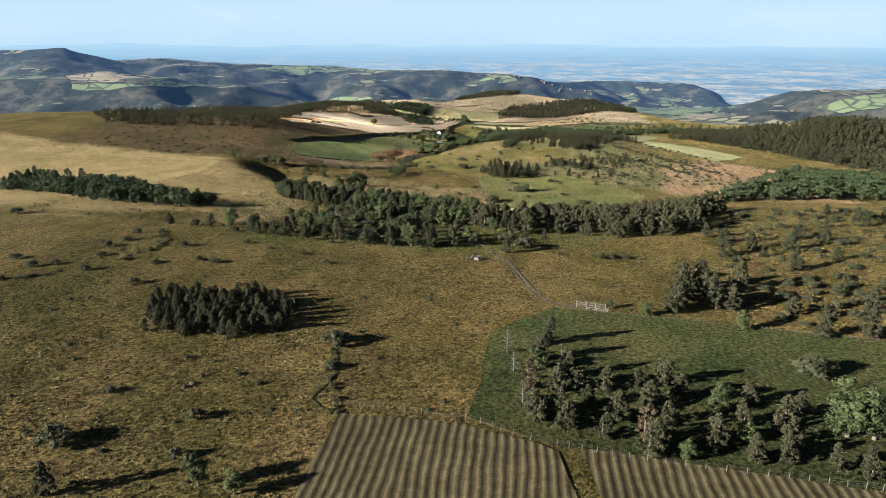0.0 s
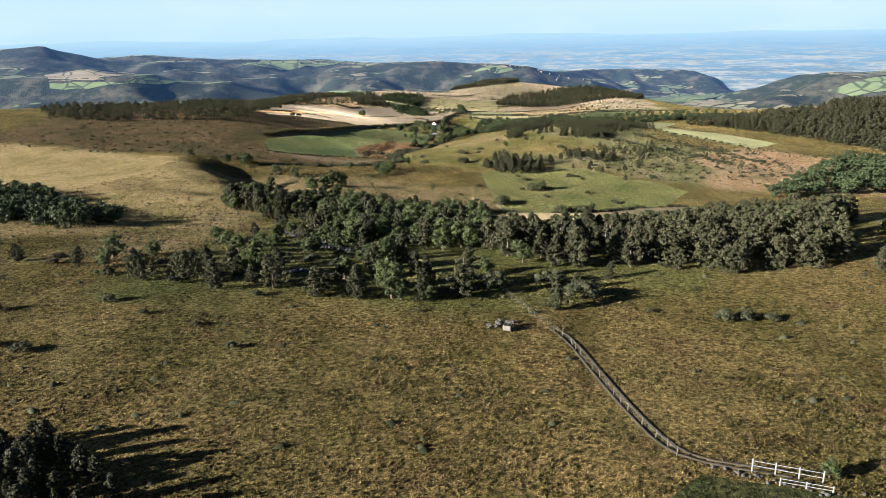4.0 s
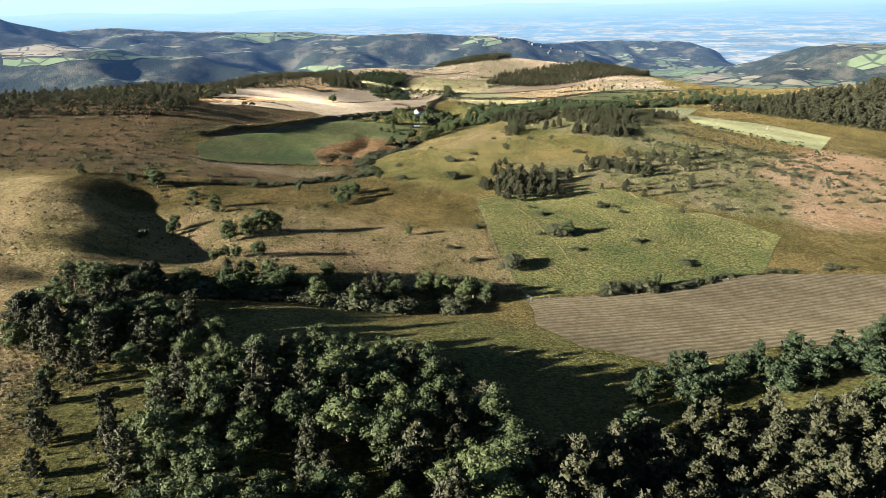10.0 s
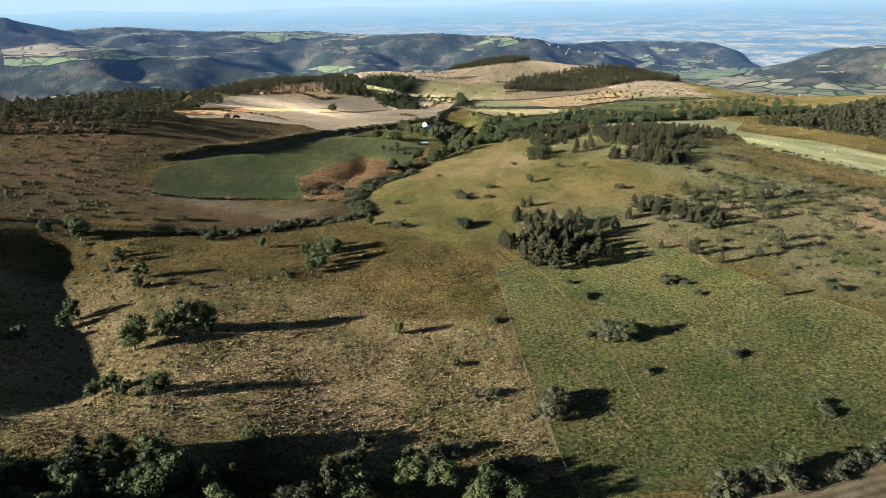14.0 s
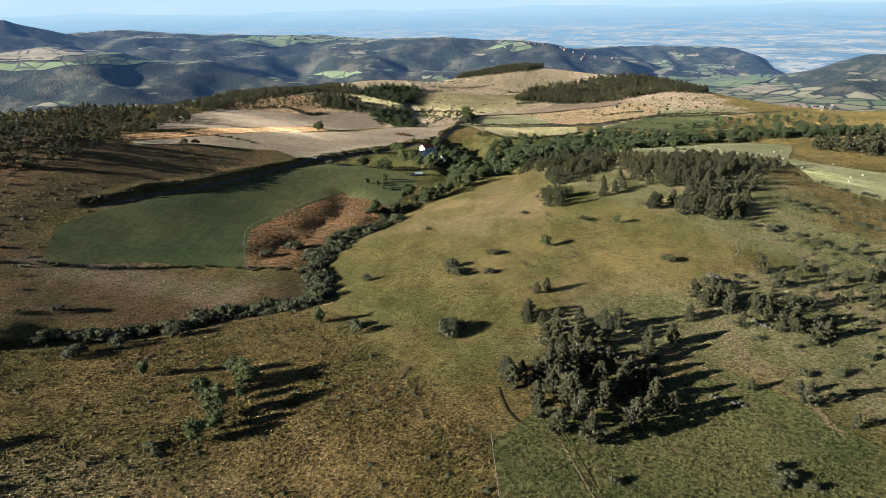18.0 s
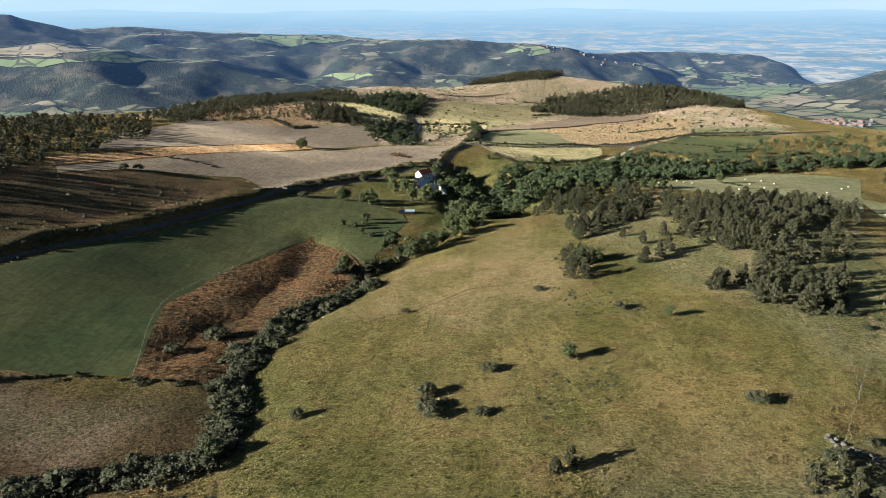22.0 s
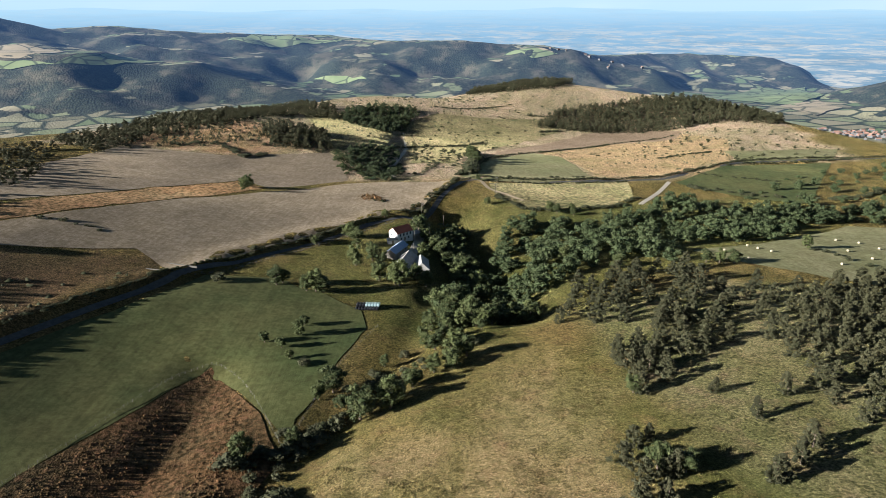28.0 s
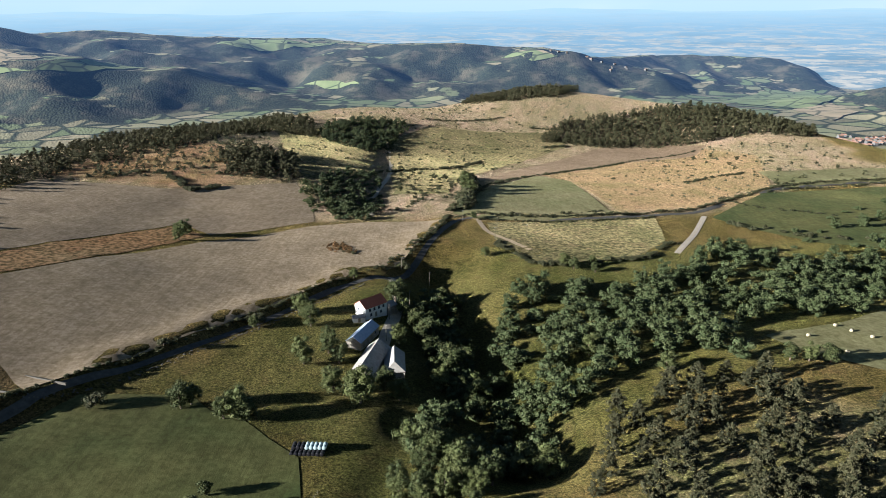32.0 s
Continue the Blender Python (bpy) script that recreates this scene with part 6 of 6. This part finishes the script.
trough = root("feed_rack", 11, 213, 70, "weathered grey feed rack standing in trampled grass", "feeder")
for u in (-1.2, 1.2):
    part("end_panel", box(0.08, 1.4, 0.9, 0.02, (u, 0, 0.2)), M["timber"], trough)
# near-black slats and tray: the rack's shaded inside put into the colour
for k in range(7):
    part("slat", box(2.4, 0.09, 0.05, 0.01, (0, -0.66 + 0.22 * k, 1.0)), M["dark" if k in (1, 2, 4, 5) else "timber"], trough)
part("tray", box(2.4, 1.3, 0.25, 0.03, (0, 0, 0.35)), M["dark"], trough)
for u in (-1.15, 1.15):
    for v in (-0.65, 0.65):
        part("leg", box(0.1, 0.1, 0.4, 0.01, (u, v, -0.1)), M["metal"], trough)
stone_row("stone_pile", [(8, 214), (10, 216), (12, 216.5)], 0.9, 0.55, "pale stones lying in grass beside a feed rack", "stones")
for pts in ([(62, 640), (70, 634), (76, 628)], [(88, 610), (94, 606)], [(112, 668), (118, 660), (121, 652)], [(118, 700), (126, 690)]):
    stone_row("stone_bank", pts, 1.1, 0.6, "pale broken rock on a bank below pines", "rocks")


def scree(line, wide, count, label):
    """A spill of loose angular stones down a slope."""
    e = tagged(new("scree"), label, "stones")
    shapes = [mesh("stone", ICO_V * rng.uniform(0.7, 1.25, size=(len(ICO_V), 1)) * (1.0, 0.85, 0.55), ICO_F, M["scree"]) for i in range(5)]
    spots = resample(line, 0.5)
    for i in range(count):
        p = spots[int(rng.integers(len(spots)))]
        x, y, s = p.x + rng.normal() * wide, p.y + rng.normal() * wide, rng.uniform(0.25, 0.75)
        o = new("stone", shapes[i % 5])
        o.parent = e
        o.matrix_world = Matrix.Translation((x, y, float(ground_z(x, y)) + 0.2 * s)) @ Euler((rng.normal() * 0.3, rng.normal() * 0.3, rng.uniform(0, 6))).to_matrix().to_4x4() @ Matrix.Scale(s, 4)
    return e


M["scree"] = dirt("lilac_grey_rock", (0.055, 0.05, 0.056), (0.145, 0.135, 0.145))
scree([(-52, 321), (-46, 314), (-42, 310), (-39, 304), (-36, 298), (-31, 293), (-27, 289)], 1.3, 230, "spill of lilac-grey stones down the wooded slope")
scree([(-36, 259), (-32, 258), (-28, 255)], 1.0, 70, "lilac-grey stones in grass at the wood edge")
ribbon("stone_bed", [(-53, 323), (-46, 314), (-42, 310), (-39, 304), (-36, 298), (-31, 293), (-26, 287)], 2.0, M["scree"], "bed of lilac-grey rubble between pines", 0.12, "rubble")


# ---- trodden paths, knoll fence ----
M["trod"] = grassland("trodden_grass", (0.15, 0.12, 0.05), (0.09, 0.085, 0.03), (0.10, 0.065, 0.035), 1.2, 0.06, 0.5, 1.0, 0.6)
M["pale_trod"] = grassland("bleached_grass", (0.34, 0.25, 0.14), (0.26, 0.20, 0.10), (0.25, 0.17, 0.10), 1.2, 0.06, 0.5, 0.8, 0.5)
for line, width, key in (([(-19, 785), (-4, 787), (7, 789), (21, 802), (31, 812), (47, 816)], 1.0, "pale_trod"),
                         ([(47, 586), (35, 599), (32, 615)], 0.7, "trod"), ([(42, 513), (46, 500), (52, 479)], 1.2, "pale_trod"),
                         ([(1.4, 296), (2.2, 291), (2.8, 287.5), (4.3, 283), (4.6, 278), (6.4, 272), (5.9, 267)], 0.2, "trod"), ([(10.6, 296), (9.2, 291), (8.8, 286.5), (6.6, 283), (5.2, 278), (4.3, 274.5), (5.2, 270), (6.8, 266)], 0.2, "trod"),
                         ([(-67.4, 262), (-65, 253), (-62.5, 247)], 0.5, "trod"), ([(-66, 262), (-63.6, 253), (-61.2, 247)], 0.5, "trod"),
                         ([(39.8, 603), (44.5, 591), (49, 568), (53, 545), (56, 524), (57.5, 511), (58, 490)], 0.6, "pale_trod"), ([(41.6, 603), (46.3, 591), (50.8, 568), (54.8, 545), (57.8, 524)], 0.6, "trod"),
                         ([(122, 554), (136, 558), (142, 550), (149, 544)], 1.0, "pale_trod"),
                         ([(86.5, 631), (92, 625.5), (95.6, 614)], 2.2, "pale_trod"), ([(113, 614), (112, 595), (113, 591)], 2.0, "pale_trod"),
                         ([(-24, 140), (-22, 128), (-25, 117), (-20, 112)], 1.3, "trod")):
    ribbon("path", line, width, M[key], "narrow trodden path through grass", 0.14, "path")
fence([(153, 745), (131, 712), (113, 685)], 4.5, "old wire fence with leaning grey posts on the knoll")
ribbon("pond_ring", [(72 + 6 * math.cos(i * 0.42), 1144 + 5 * math.sin(i * 0.42)) for i in range(15)], 1.2, M["trod"], "ring of rushes round a dry pond", 0.2, "path")



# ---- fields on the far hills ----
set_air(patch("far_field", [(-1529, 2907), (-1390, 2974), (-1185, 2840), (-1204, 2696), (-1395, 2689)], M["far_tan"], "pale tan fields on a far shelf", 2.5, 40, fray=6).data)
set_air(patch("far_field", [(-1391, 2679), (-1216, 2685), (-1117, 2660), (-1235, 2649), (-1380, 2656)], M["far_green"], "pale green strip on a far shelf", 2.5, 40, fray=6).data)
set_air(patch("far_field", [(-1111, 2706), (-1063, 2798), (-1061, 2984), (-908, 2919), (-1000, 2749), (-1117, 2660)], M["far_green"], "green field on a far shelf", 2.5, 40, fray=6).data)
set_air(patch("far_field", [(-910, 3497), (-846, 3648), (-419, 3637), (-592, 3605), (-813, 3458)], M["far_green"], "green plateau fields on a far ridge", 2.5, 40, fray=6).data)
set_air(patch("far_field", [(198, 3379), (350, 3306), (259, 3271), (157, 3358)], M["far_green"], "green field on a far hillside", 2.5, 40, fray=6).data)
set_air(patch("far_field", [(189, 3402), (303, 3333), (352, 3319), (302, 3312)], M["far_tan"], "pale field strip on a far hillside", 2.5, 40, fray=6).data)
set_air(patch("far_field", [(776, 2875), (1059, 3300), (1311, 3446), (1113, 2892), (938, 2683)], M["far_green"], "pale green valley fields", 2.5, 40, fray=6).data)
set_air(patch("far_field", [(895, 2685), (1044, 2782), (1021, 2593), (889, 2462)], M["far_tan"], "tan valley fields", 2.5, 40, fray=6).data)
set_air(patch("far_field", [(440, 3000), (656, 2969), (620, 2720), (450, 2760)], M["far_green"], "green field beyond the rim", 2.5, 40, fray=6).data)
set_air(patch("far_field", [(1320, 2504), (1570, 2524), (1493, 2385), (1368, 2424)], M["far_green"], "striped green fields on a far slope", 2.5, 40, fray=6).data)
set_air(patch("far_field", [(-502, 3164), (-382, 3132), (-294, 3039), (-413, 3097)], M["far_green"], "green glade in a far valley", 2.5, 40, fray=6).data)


M["far_wall"] = painted("faded_walls", (0.15, 0.15, 0.15), 0.9)
M["far_roof"] = painted("faded_roofs", (0.34, 0.20, 0.15), 0.8)


def settlement(name, cx, cy, n, spread, label):
    """Small gabled houses, far off, in one mesh."""
    verts, faces, mats = [], [], []
    for i in range(n):
        x, y = cx + rng.normal() * spread, cy + rng.normal() * spread * 0.5
        z, a = float(ground_z(x, y)), rng.uniform(0, 3.1)
        w, d, h = rng.uniform(2.5, 4), rng.uniform(3, 6), rng.uniform(3, 5)
        b = len(verts)
        for u, v, q in ((-w, -d, -4), (w, -d, -4), (w, d, -4), (-w, d, -4), (-w, -d, h), (w, -d, h), (w, d, h), (-w, d, h), (0, -d, h + 2), (0, d, h + 2)):
            verts.append((x + u * math.cos(a) - v * math.sin(a), y + u * math.sin(a) + v * math.cos(a), z + q))
        faces += [tuple(b + k for k in f) for f in ((0, 1, 5, 8, 4), (1, 2, 6, 5), (2, 3, 7, 9, 6), (3, 0, 4, 7), (5, 6, 9, 8), (7, 4, 8, 9))]
        mats += [0, 0, 0, 0, 1, 1]
    me = mesh(name, verts, faces, M["far_wall"])
    me.materials.append(M["far_roof"])
    me.polygons.foreach_set("material_index", mats)
    tagged(new(name, me), label, "town", kind="stuff")


settlement("valley_town", 830, 2180, 90, 60, "pale houses with red roofs in the valley")
settlement("hill_village", 554, 3344, 12, 80, "pale houses of a village on a far ridge")
